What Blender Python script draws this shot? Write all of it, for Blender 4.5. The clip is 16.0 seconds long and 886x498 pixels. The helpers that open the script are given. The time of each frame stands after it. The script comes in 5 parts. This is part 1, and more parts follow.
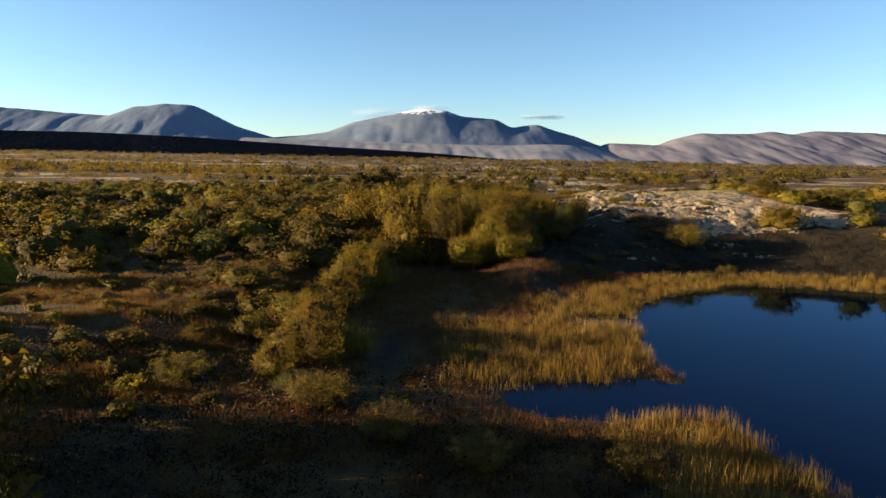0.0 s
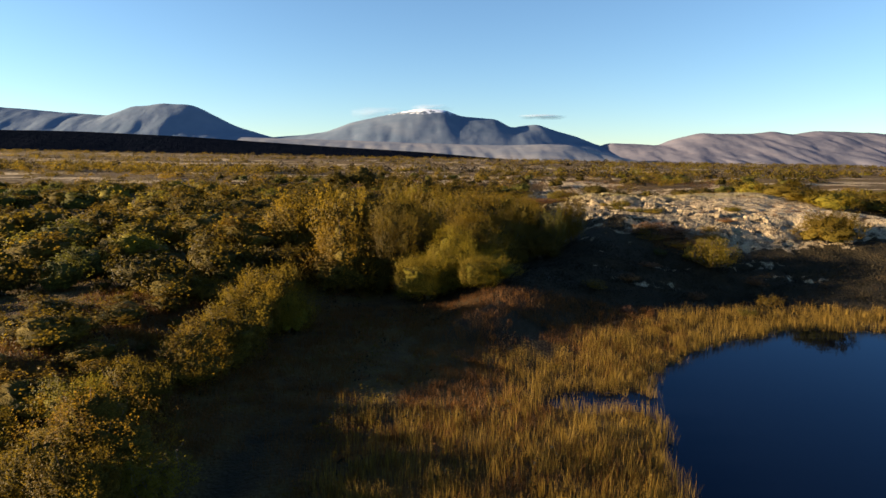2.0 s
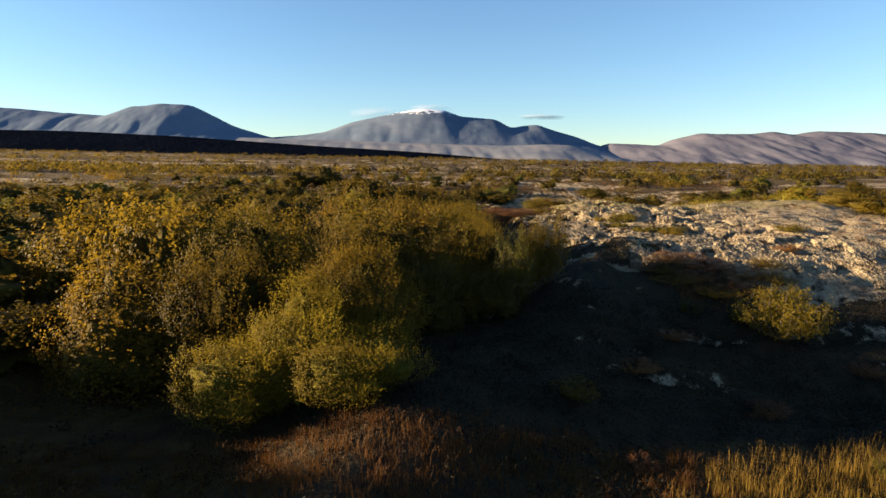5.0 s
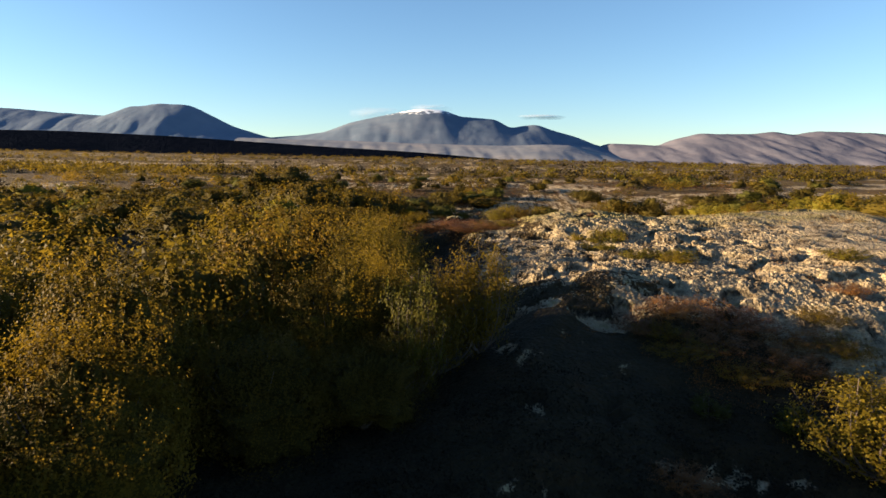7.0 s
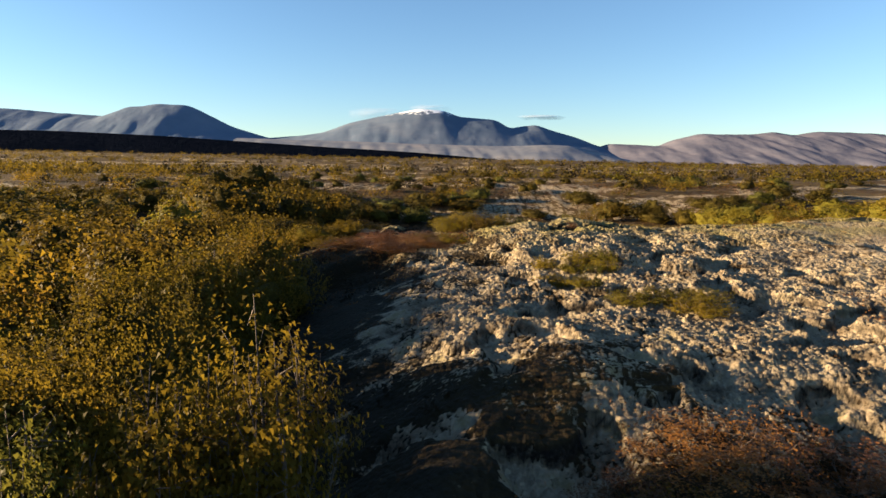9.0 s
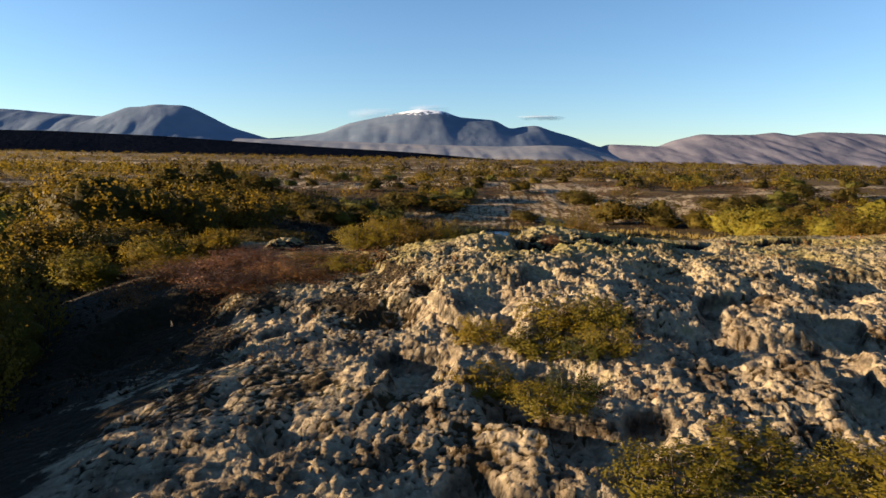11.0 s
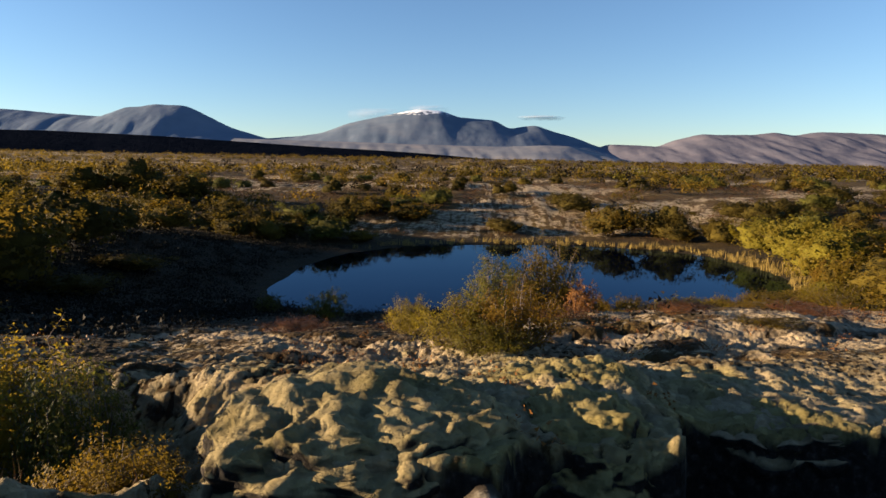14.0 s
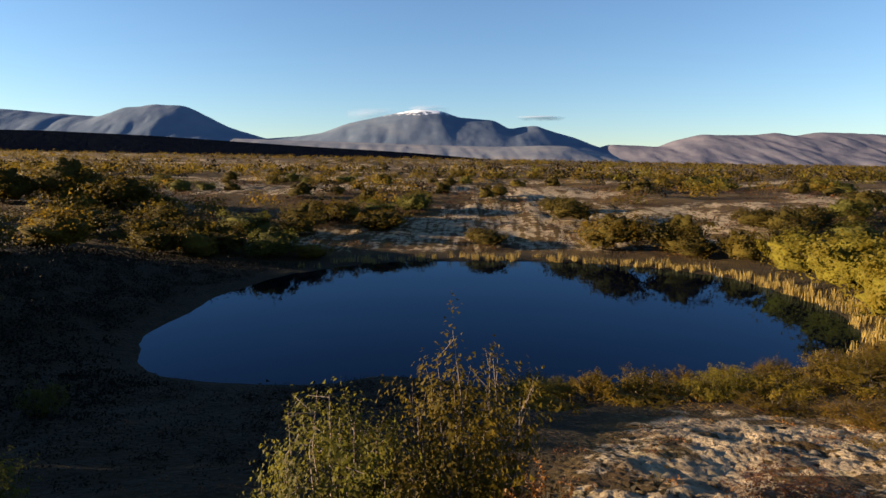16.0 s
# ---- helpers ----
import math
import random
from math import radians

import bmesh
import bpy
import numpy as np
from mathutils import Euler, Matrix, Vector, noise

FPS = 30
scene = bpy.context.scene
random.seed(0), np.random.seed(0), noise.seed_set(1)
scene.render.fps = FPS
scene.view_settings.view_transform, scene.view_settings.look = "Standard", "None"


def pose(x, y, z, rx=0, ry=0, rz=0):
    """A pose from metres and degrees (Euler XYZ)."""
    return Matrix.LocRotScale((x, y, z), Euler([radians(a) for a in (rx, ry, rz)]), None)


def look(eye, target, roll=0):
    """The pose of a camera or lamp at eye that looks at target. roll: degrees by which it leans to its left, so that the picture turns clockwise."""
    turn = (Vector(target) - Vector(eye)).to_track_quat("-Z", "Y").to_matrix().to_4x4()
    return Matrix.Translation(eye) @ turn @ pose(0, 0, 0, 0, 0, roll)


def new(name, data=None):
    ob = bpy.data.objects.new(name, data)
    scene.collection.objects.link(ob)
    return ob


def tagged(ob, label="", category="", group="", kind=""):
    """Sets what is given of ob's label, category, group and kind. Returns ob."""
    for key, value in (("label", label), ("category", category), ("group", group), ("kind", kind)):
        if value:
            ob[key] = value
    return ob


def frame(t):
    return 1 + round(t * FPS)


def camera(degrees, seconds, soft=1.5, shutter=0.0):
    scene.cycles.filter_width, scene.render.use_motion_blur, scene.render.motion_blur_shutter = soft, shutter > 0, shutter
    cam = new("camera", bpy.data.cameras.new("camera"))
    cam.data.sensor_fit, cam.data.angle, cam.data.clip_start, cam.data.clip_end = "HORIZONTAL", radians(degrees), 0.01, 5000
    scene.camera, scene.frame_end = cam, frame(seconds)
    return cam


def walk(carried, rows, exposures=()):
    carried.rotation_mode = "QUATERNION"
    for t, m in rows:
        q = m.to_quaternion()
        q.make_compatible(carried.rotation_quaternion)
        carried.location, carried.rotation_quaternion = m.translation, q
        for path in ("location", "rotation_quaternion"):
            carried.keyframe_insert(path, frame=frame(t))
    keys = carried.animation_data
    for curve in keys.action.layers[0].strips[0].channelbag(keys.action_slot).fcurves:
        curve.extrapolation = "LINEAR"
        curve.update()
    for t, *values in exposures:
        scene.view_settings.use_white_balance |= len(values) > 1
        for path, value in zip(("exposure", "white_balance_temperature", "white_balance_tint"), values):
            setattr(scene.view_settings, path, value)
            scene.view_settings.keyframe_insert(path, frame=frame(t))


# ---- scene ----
cam = camera(72.0, 16.0, soft=1.5)
# seconds, x, y, z, pitch
PATH = [
    (0.0, -0.760, -1.911, 7.153, -7.62),
    (0.5, 0.041, 1.031, 7.163, -7.64),
    (1.0, 0.751, 3.763, 7.118, -7.64),
    (1.5, 1.414, 6.466, 7.064, -7.64),
    (2.0, 2.076, 9.201, 6.997, -7.62),
    (2.5, 2.707, 11.942, 6.937, -7.62),
    (3.0, 3.393, 14.646, 6.896, -7.61),
    (3.5, 4.155, 17.639, 6.867, -7.61),
    (4.0, 4.850, 20.280, 6.822, -7.61),
    (5.25, 6.996, 26.271, 6.951, -7.58),
    (6.5, 9.150, 32.152, 6.989, -7.57),
    (7.0, 9.903, 34.569, 6.970, -7.57),
    (7.5, 10.653, 36.872, 6.952, -7.57),
    (8.0, 11.408, 39.186, 6.891, -7.56),
    (8.5, 12.161, 41.437, 6.816, -7.53),
    (9.75, 13.866, 47.463, 6.510, -7.52),
    (11.0, 15.402, 53.348, 6.185, -7.47),
    (11.5, 16.060, 55.490, 6.149, -7.46),
    (12.0, 16.751, 57.855, 6.148, -7.49),
    (12.5, 17.294, 59.857, 6.105, -7.44),
    (13.0, 17.854, 61.948, 6.096, -7.45),
    (13.5, 18.416, 63.996, 6.074, -7.45),
    (14.0, 18.955, 66.040, 6.057, -7.45),
    (14.5, 19.472, 68.023, 6.080, -7.46),
    (15.0, 20.032, 70.215, 6.112, -7.45),
    (15.5, 20.545, 72.253, 6.158, -7.45),
    (16.0, 21.112, 74.309, 6.173, -7.43),
]
EXPOSURES = [(0, 2.35, 6330, 12), (8.5, 2.35, 6350, 12), (11, 2.19, 6100, 14), (12.5, 2.10, 6100, 15), (13.5, 2.06, 6200, 16), (14.5, 2.06, 6200, 16), (16, 2.11, 6200, 16)]
walk(cam, [(t, pose(x, y, z, 90 + p, 0, 0) @ pose(0, 0, 0, 0, 0, 0.4)) for t, x, y, z, p in PATH], EXPOSURES)

# ---------------------------------------------------------------- light
SUN_LEFT, SUN_UP = 90.0, 9.4      # degrees to the left of the line of flight, degrees above the horizon
world = bpy.data.worlds.new("sky")
scene.world = world
world.use_nodes = True
wn = world.node_tree.nodes
sky = wn.new("ShaderNodeTexSky")
sky.sky_type, sky.sun_disc = "NISHITA", False
sky.sun_elevation, sky.sun_rotation = radians(SUN_UP), radians(-SUN_LEFT)
sky.altitude, sky.air_density, sky.dust_density, sky.ozone_density = 350, 1.0, 0.0, 3.0
wn["Background"].inputs["Strength"].default_value = 0.050
world.node_tree.links.new(sky.outputs["Color"], wn["Background"].inputs["Color"])
a, e = radians(SUN_LEFT), radians(SUN_UP)
sun = new("sun", bpy.data.lights.new("sun", "SUN"))
sun.data.energy, sun.data.angle, sun.data.color = 5.0, radians(0.55), (1.0, 0.75, 0.44)
sun.matrix_world = look((-math.sin(a) * 50, math.cos(a) * 50, math.tan(e) * 50), (0, 0, 0))


# ---------------------------------------------------------------- materials


def material(name):
    m = bpy.data.materials.new(name)
    m.use_nodes = True
    return m, m.node_tree.nodes, m.node_tree.links, m.node_tree.nodes["Principled BSDF"]


def ramp(nodes, stops):
    r = nodes.new("ShaderNodeValToRGB")
    while len(r.color_ramp.elements) < len(stops):
        r.color_ramp.elements.new(0.5)
    for el, (p, c) in zip(r.color_ramp.elements, stops):
        el.position, el.color = p, (*c, 1)
    return r


def noise_node(nodes, links, scale, detail=4, rough=0.55, coords=None):
    n = nodes.new("ShaderNodeTexNoise")
    n.inputs["Scale"].default_value, n.inputs["Detail"].default_value, n.inputs["Roughness"].default_value = scale, detail, rough
    if coords is not None:
        links.new(coords, n.inputs["Vector"])
    return n


def mix_colour(nodes, links, fac, c1, c2, blend="MIX"):
    m = nodes.new("ShaderNodeMix")
    m.data_type, m.blend_type = "RGBA", blend
    for sock, v in ((m.inputs[0], fac), (m.inputs[6], c1), (m.inputs[7], c2)):
        if isinstance(v, (int, float)):
            sock.default_value = v
        elif isinstance(v, tuple):
            sock.default_value = (*v, 1)
        else:
            links.new(v, sock)
    return m.outputs[2]


def math_node(nodes, links, op, v1, v2=0.0):
    m = nodes.new("ShaderNodeMath")
    m.operation = op
    for sock, v in ((m.inputs[0], v1), (m.inputs[1], v2)):
        if isinstance(v, (int, float)):
            sock.default_value = v
        else:
            links.new(v, sock)
    return m.outputs[0]


def bump_node(nodes, links, height, strength, distance, normal_in):
    b = nodes.new("ShaderNodeBump")
    b.inputs["Strength"].default_value, b.inputs["Distance"].default_value = strength, distance
    links.new(height, b.inputs["Height"])
    links.new(b.outputs[0], normal_in)


def leaf_material(name, stops, through_share=0.62, gloss=0.6):
    """Leaves: each leaf and each plant has its own shade, light shines through."""
    m, nodes, links, bsdf = material(name)
    info, geo = nodes.new("ShaderNodeObjectInfo"), nodes.new("ShaderNodeNewGeometry")
    f = math_node(nodes, links, "MULTIPLY_ADD", geo.outputs["Random Per Island"], 0.16)
    f.node.inputs[2].default_value = 0.12
    f = math_node(nodes, links, "ADD", f, math_node(nodes, links, "MULTIPLY", info.outputs["Random"], 0.55))
    r = ramp(nodes, stops)
    links.new(f, r.inputs[0])
    links.new(r.outputs[0], bsdf.inputs["Base Color"])
    bsdf.inputs["Roughness"].default_value = gloss
    bsdf.inputs["Specular IOR Level"].default_value = 0.15
    tr, mx = nodes.new("ShaderNodeBsdfTranslucent"), nodes.new("ShaderNodeMixShader")
    links.new(r.outputs[0], tr.inputs["Color"])
    mx.inputs[0].default_value = through_share
    links.new(bsdf.outputs[0], mx.inputs[1])
    links.new(tr.outputs[0], mx.inputs[2])
    links.new(mx.outputs[0], nodes["Material Output"].inputs[0])
    return m


LEAF_GOLD = leaf_material("leaf_golden", [(0.0, (0.060, 0.046, 0.0062)), (0.4, (0.114, 0.079, 0.0080)), (0.7, (0.150, 0.094, 0.0090)), (0.85, (0.146, 0.074, 0.0090))])
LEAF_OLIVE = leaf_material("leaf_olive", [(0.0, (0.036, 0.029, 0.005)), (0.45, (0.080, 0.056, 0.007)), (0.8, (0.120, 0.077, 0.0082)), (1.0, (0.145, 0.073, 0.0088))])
LEAF_GREEN = leaf_material("leaf_green", [(0.0, (0.04111, 0.04364, 0.008158)), (0.5, (0.08158, 0.07842, 0.01253)), (1.0, (0.1442, 0.1126, 0.01379))])
LEAF_YELLOW = leaf_material("leaf_yellow", [(0.0, (0.092, 0.084, 0.0098)), (0.5, (0.166, 0.126, 0.0116)), (1.0, (0.232, 0.150, 0.0116))])
LEAF_RED = leaf_material("leaf_red", [(0.0, (0.055, 0.023, 0.008)), (0.5, (0.118, 0.046, 0.011)), (1.0, (0.18, 0.085, 0.015))], 0.2, 0.6)
LEAF_HEATH = leaf_material("heath_leaf", [(0.0, (0.007, 0.006, 0.0026)), (0.4, (0.017, 0.012, 0.0043)), (0.7, (0.038, 0.021, 0.0059)), (1.0, (0.064, 0.044, 0.0085))], 0.15, 0.7)


def inner_material(name, colour):
    """Leafage seen from outside, too close to tell leaves apart."""
    m, nodes, links, bsdf = material(name)
    pos = nodes.new("ShaderNodeNewGeometry").outputs["Position"]
    n, big = noise_node(nodes, links, 22, 3, 0.6, pos), noise_node(nodes, links, 2.2, 3, 0.5, pos)
    r = ramp(nodes, [(0.3, tuple(0.35 * c for c in colour)), (0.7, colour)])
    links.new(math_node(nodes, links, "ADD", math_node(nodes, links, "MULTIPLY", n.outputs[0], 0.6), math_node(nodes, links, "MULTIPLY", big.outputs[0], 0.4)), r.inputs[0])
    links.new(r.outputs[0], bsdf.inputs["Base Color"])
    bsdf.inputs["Roughness"].default_value, bsdf.inputs["Specular IOR Level"].default_value = 0.9, 0.1
    bump_node(nodes, links, n.outputs[0], 1.0, 0.08, bsdf.inputs["Normal"])
    return m


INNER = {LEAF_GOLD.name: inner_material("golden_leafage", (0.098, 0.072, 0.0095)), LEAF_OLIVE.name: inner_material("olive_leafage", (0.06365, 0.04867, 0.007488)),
         LEAF_GREEN.name: inner_material("green_leafage", (0.07488, 0.07114, 0.0131)), LEAF_YELLOW.name: inner_material("yellow_leafage", (0.1357, 0.1142, 0.01123))}
# near-black version of the heath leaf, with the ground's shade in its colour
LEAF_SHADED = leaf_material("shaded_heath_leaf", [(0.0, (0.003, 0.003, 0.0016)), (0.5, (0.007, 0.006, 0.0025)), (1.0, (0.018, 0.012, 0.0045))], 0.1, 0.8)
REED = leaf_material("sedge_blade", [(0.0, (0.070, 0.032, 0.006)), (0.35, (0.125, 0.066, 0.010)), (0.6, (0.175, 0.110, 0.017)), (1.0, (0.23, 0.165, 0.036))], 0.4, 0.6)
REED_PALE = leaf_material("pale_sedge_blade", [(0.0, (0.1426, 0.09072, 0.01944)), (0.5, (0.2333, 0.1685, 0.04536)), (1.0, (0.2851, 0.2203, 0.07776))], 0.35, 0.6)
REED_RUST = leaf_material("rusty_sedge_blade", [(0.0, (0.036, 0.018, 0.0054)), (0.45, (0.09936, 0.04248, 0.008064)), (0.8, (0.162, 0.072, 0.0126)), (1.0, (0.2074, 0.126, 0.027))], 0.3, 0.6)


def bark():
    m, nodes, links, bsdf = material("bark")
    n = noise_node(nodes, links, 14, 5)
    r = ramp(nodes, [(0.3, (0.035, 0.024, 0.018)), (0.7, (0.12, 0.09, 0.07))])
    links.new(n.outputs[0], r.inputs[0])
    links.new(r.outputs[0], bsdf.inputs["Base Color"])
    bsdf.inputs["Roughness"].default_value = 0.85
    return m


BARK = bark()


def ground_material():
    m, nodes, links, bsdf = material("ground_cover")
    pos = nodes.new("ShaderNodeNewGeometry").outputs["Position"]
    moss, hollow = nodes.new("ShaderNodeAttribute"), nodes.new("ShaderNodeAttribute")
    moss.attribute_name, hollow.attribute_name = "moss", "hollow"
    big, mid, fine = (noise_node(nodes, links, s, d, 0.6, pos) for s, d in ((0.22, 4), (1.6, 6), (16, 6)))
    patch = noise_node(nodes, links, 0.55, 3, 0.5, pos)
    lime = nodes.new("ShaderNodeAttribute")
    lime.attribute_name = "lime"
    # pale woolly moss
    pale = ramp(nodes, [(0.30, (0.055, 0.034, 0.02)), (0.42, (0.20, 0.150, 0.094)), (0.55, (0.39, 0.308, 0.200)), (0.68, (0.305, 0.245, 0.128)), (0.85, (0.175, 0.152, 0.072))])
    links.new(mid.outputs[0], pale.inputs[0])
    pale_c = mix_colour(nodes, links, math_node(nodes, links, "MULTIPLY", fine.outputs[0], 0.5), pale.outputs[0], (0.125, 0.10, 0.066))
    pale_c = mix_colour(nodes, links, lime.outputs["Fac"], pale_c, (0.1944, 0.162, 0.0504))
    # dead leaves, heath and soil between the cushions, darkened to hold the shade of banks and slope
    heath = ramp(nodes, [(0.25, (0.006, 0.005, 0.003)), (0.45, (0.016, 0.012, 0.005)), (0.6, (0.030, 0.020, 0.008)), (0.8, (0.052, 0.023, 0.009))])
    links.new(mid.outputs[0], heath.inputs[0])
    heath_c = mix_colour(nodes, links, fine.outputs[0], heath.outputs[0], (0.024, 0.018, 0.008))
    # lighter turf for sunlit ground, where the darkened heath is too black
    dry = nodes.new("ShaderNodeAttribute")
    dry.attribute_name = "dry"
    sunlit_turf = ramp(nodes, [(0.3, (0.018, 0.012, 0.0048)), (0.45, (0.053, 0.030, 0.0095)), (0.6, (0.083, 0.055, 0.0145)), (0.75, (0.106, 0.046, 0.017))])
    links.new(math_node(nodes, links, "ADD", math_node(nodes, links, "MULTIPLY", big.outputs[0], 0.5), math_node(nodes, links, "MULTIPLY", mid.outputs[0], 0.5)), sunlit_turf.inputs[0])
    heath_c = mix_colour(nodes, links, dry.outputs["Fac"], heath_c, sunlit_turf.outputs[0])
    f = math_node(nodes, links, "ADD", moss.outputs["Fac"], math_node(nodes, links, "MULTIPLY", math_node(nodes, links, "SUBTRACT", mid.outputs[0], 0.5), 1.3))
    f = math_node(nodes, links, "ADD", f, math_node(nodes, links, "MULTIPLY", math_node(nodes, links, "SUBTRACT", fine.outputs[0], 0.5), 0.8))
    f = math_node(nodes, links, "SUBTRACT", f, math_node(nodes, links, "MULTIPLY", hollow.outputs["Fac"], 0.85))
    f = math_node(nodes, links, "ADD", f, math_node(nodes, links, "MULTIPLY", math_node(nodes, links, "SUBTRACT", patch.outputs[0], 0.5), 0.9))
    edge = ramp(nodes, [(0.38, (0, 0, 0)), (0.58, (1, 1, 1))])
    links.new(f, edge.inputs[0])
    cover = mix_colour(nodes, links, edge.outputs[0], heath_c, pale_c)
    # moss holds on the flat and leaves steep lava bare
    up = nodes.new("ShaderNodeSeparateXYZ")
    links.new(nodes.new("ShaderNodeNewGeometry").outputs["Normal"], up.inputs[0])
    steep = ramp(nodes, [(0.30, (1, 1, 1)), (0.68, (0, 0, 0))])
    links.new(math_node(nodes, links, "ADD", up.outputs[2], math_node(nodes, links, "MULTIPLY", math_node(nodes, links, "SUBTRACT", mid.outputs[0], 0.5), 0.3)), steep.inputs[0])
    # bare lava set near-black, so the fissure walls carry their shade in colour
    bare = ramp(nodes, [(0.35, (0.006, 0.005, 0.0045)), (0.55, (0.016, 0.013, 0.010)), (0.72, (0.055, 0.046, 0.038))])
    links.new(fine.outputs[0], bare.inputs[0])
    links.new(mix_colour(nodes, links, steep.outputs[0], cover, bare.outputs[0]), bsdf.inputs["Base Color"])
    bsdf.inputs["Roughness"].default_value = 0.95
    bsdf.inputs["Specular IOR Level"].default_value = 0.15
    relief = noise_node(nodes, links, 9, 8, 0.65, pos)
    cell = nodes.new("ShaderNodeTexVoronoi")
    cell.feature = "SMOOTH_F1"
    cell.inputs["Scale"].default_value, cell.inputs["Smoothness"].default_value = 8.5, 0.35
    bent = nodes.new("ShaderNodeVectorMath")
    bent.operation = "MULTIPLY_ADD"
    links.new(relief.outputs["Color"], bent.inputs[0])
    bent.inputs[1].default_value = (0.12, 0.12, 0.12)
    links.new(pos, bent.inputs[2])
    links.new(bent.outputs[0], cell.inputs["Vector"])
    tops = math_node(nodes, links, "SUBTRACT", math_node(nodes, links, "MULTIPLY", relief.outputs[0], 0.7), cell.outputs["Distance"])
    bump_node(nodes, links, tops, 1.0, 0.13, bsdf.inputs["Normal"])
    return m


def water_material():
    m, nodes, links, bsdf = material("still_water")
    pos = nodes.new("ShaderNodeNewGeometry").outputs["Position"]
    n = noise_node(nodes, links, 0.15, 2, 0.5, pos)
    r = ramp(nodes, [(0.3, (0.0006, 0.0012, 0.004)), (0.7, (0.001, 0.002, 0.006))])
    links.new(n.outputs[0], r.inputs[0])
    links.new(r.outputs[0], bsdf.inputs["Base Color"])
    bsdf.inputs["Roughness"].default_value = 0.6
    bsdf.inputs["Specular IOR Level"].default_value = 0.0
    gloss, edge, mx = nodes.new("ShaderNodeBsdfGlossy"), nodes.new("ShaderNodeFresnel"), nodes.new("ShaderNodeMixShader")
    gloss.inputs["Roughness"].default_value = 0.03
    gloss.inputs["Color"].default_value = (0.21, 0.33, 0.50, 1)
    edge.inputs["IOR"].default_value = 1.33
    w = noise_node(nodes, links, 3.5, 3, 0.5, pos)
    bump_node(nodes, links, w.outputs[0], 0.05, 0.02, gloss.inputs["Normal"])
    links.new(edge.outputs[0], mx.inputs[0])
    links.new(bsdf.outputs[0], mx.inputs[1])
    links.new(gloss.outputs[0], mx.inputs[2])
    links.new(mx.outputs[0], nodes["Material Output"].inputs[0])
    return m


def rock_material(name, stops, scale, relief, snow_from=None, stretch=1.0):
    """Bare rock and scree; on the high mountain patches of old snow above a height."""
    m, nodes, links, bsdf = material(name)
    pos = nodes.new("ShaderNodeNewGeometry").outputs["Position"]
    mp = nodes.new("ShaderNodeMapping")
    mp.inputs["Scale"].default_value = (1, 1, stretch)
    links.new(pos, mp.inputs["Vector"])
    n = noise_node(nodes, links, scale, 8, 0.62, mp.outputs[0])
    r = ramp(nodes, stops)
    links.new(n.outputs[0], r.inputs[0])
    colour = r.outputs[0]
    if snow_from:
        z = nodes.new("ShaderNodeSeparateXYZ")
        links.new(pos, z.inputs[0])
        sn = noise_node(nodes, links, 0.03, 6, 0.65, pos)
        h = math_node(nodes, links, "MULTIPLY", math_node(nodes, links, "SUBTRACT", z.outputs[2], snow_from), 0.035)
        h = math_node(nodes, links, "ADD", h, math_node(nodes, links, "MULTIPLY", math_node(nodes, links, "SUBTRACT", sn.outputs[0], 0.5), 5.0))
        er = ramp(nodes, [(0.45, (0, 0, 0)), (0.7, (1, 1, 1))])
        links.new(h, er.inputs[0])
        colour = mix_colour(nodes, links, er.outputs[0], colour, (0.82, 0.84, 0.88))
    links.new(colour, bsdf.inputs["Base Color"])
    bsdf.inputs["Roughness"].default_value = 0.95
    bsdf.inputs["Specular IOR Level"].default_value = 0.0
    b = noise_node(nodes, links, scale * 3, 8, 0.65, mp.outputs[0])
    bump_node(nodes, links, b.outputs[0], 0.7, relief, bsdf.inputs["Normal"])
    return m


GROUND, WATER = ground_material(), water_material()
LAVA = rock_material("lava_rock", [(0.3, (0.018, 0.016, 0.014)), (0.5, (0.048, 0.040, 0.030)), (0.60, (0.13, 0.115, 0.09)), (0.70, (0.25, 0.235, 0.19))], 5.0, 0.08)
# blue in the distant rocks' base colours stands in for aerial haze
MOUNTAIN = rock_material("hazed_mountain_rock", [(0.3, (0.086, 0.119, 0.172)), (0.5, (0.106, 0.138, 0.192)), (0.7, (0.136, 0.162, 0.208))], 0.006, 3, 326)
MOUNTAIN_BARE = rock_material("hazed_bare_rock", [(0.3, (0.102, 0.106, 0.142)), (0.5, (0.128, 0.126, 0.158)), (0.7, (0.160, 0.150, 0.178))], 0.006, 5)
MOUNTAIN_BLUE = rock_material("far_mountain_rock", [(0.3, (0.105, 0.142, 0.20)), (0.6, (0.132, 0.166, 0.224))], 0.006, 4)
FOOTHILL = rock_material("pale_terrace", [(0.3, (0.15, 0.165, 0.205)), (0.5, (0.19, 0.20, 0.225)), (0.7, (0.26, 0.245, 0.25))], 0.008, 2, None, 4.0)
# the shade on this slope is put into its near-black base colour
DARK_HILL = rock_material("wooded_slope_painted_shade", [(0.3, (0.002, 0.0035, 0.007)), (0.6, (0.004, 0.0055, 0.010)), (0.8, (0.007, 0.009, 0.013))], 0.03, 6)


# ---------------------------------------------------------------- lie of the land


def hashed(ix, iy, seed):
    n = (ix.astype(np.int64) * 374761393 + iy.astype(np.int64) * 668265263 + seed * 1442695041) & 0xFFFFFFFF
    n = ((n ^ (n >> 13)) * 1274126177) & 0xFFFFFFFF
    n = ((n ^ (n >> 16)) * 2246822519) & 0xFFFFFFFF
    return ((n ^ (n >> 15)) & 0xFFFFFF) / float(0x1000000)


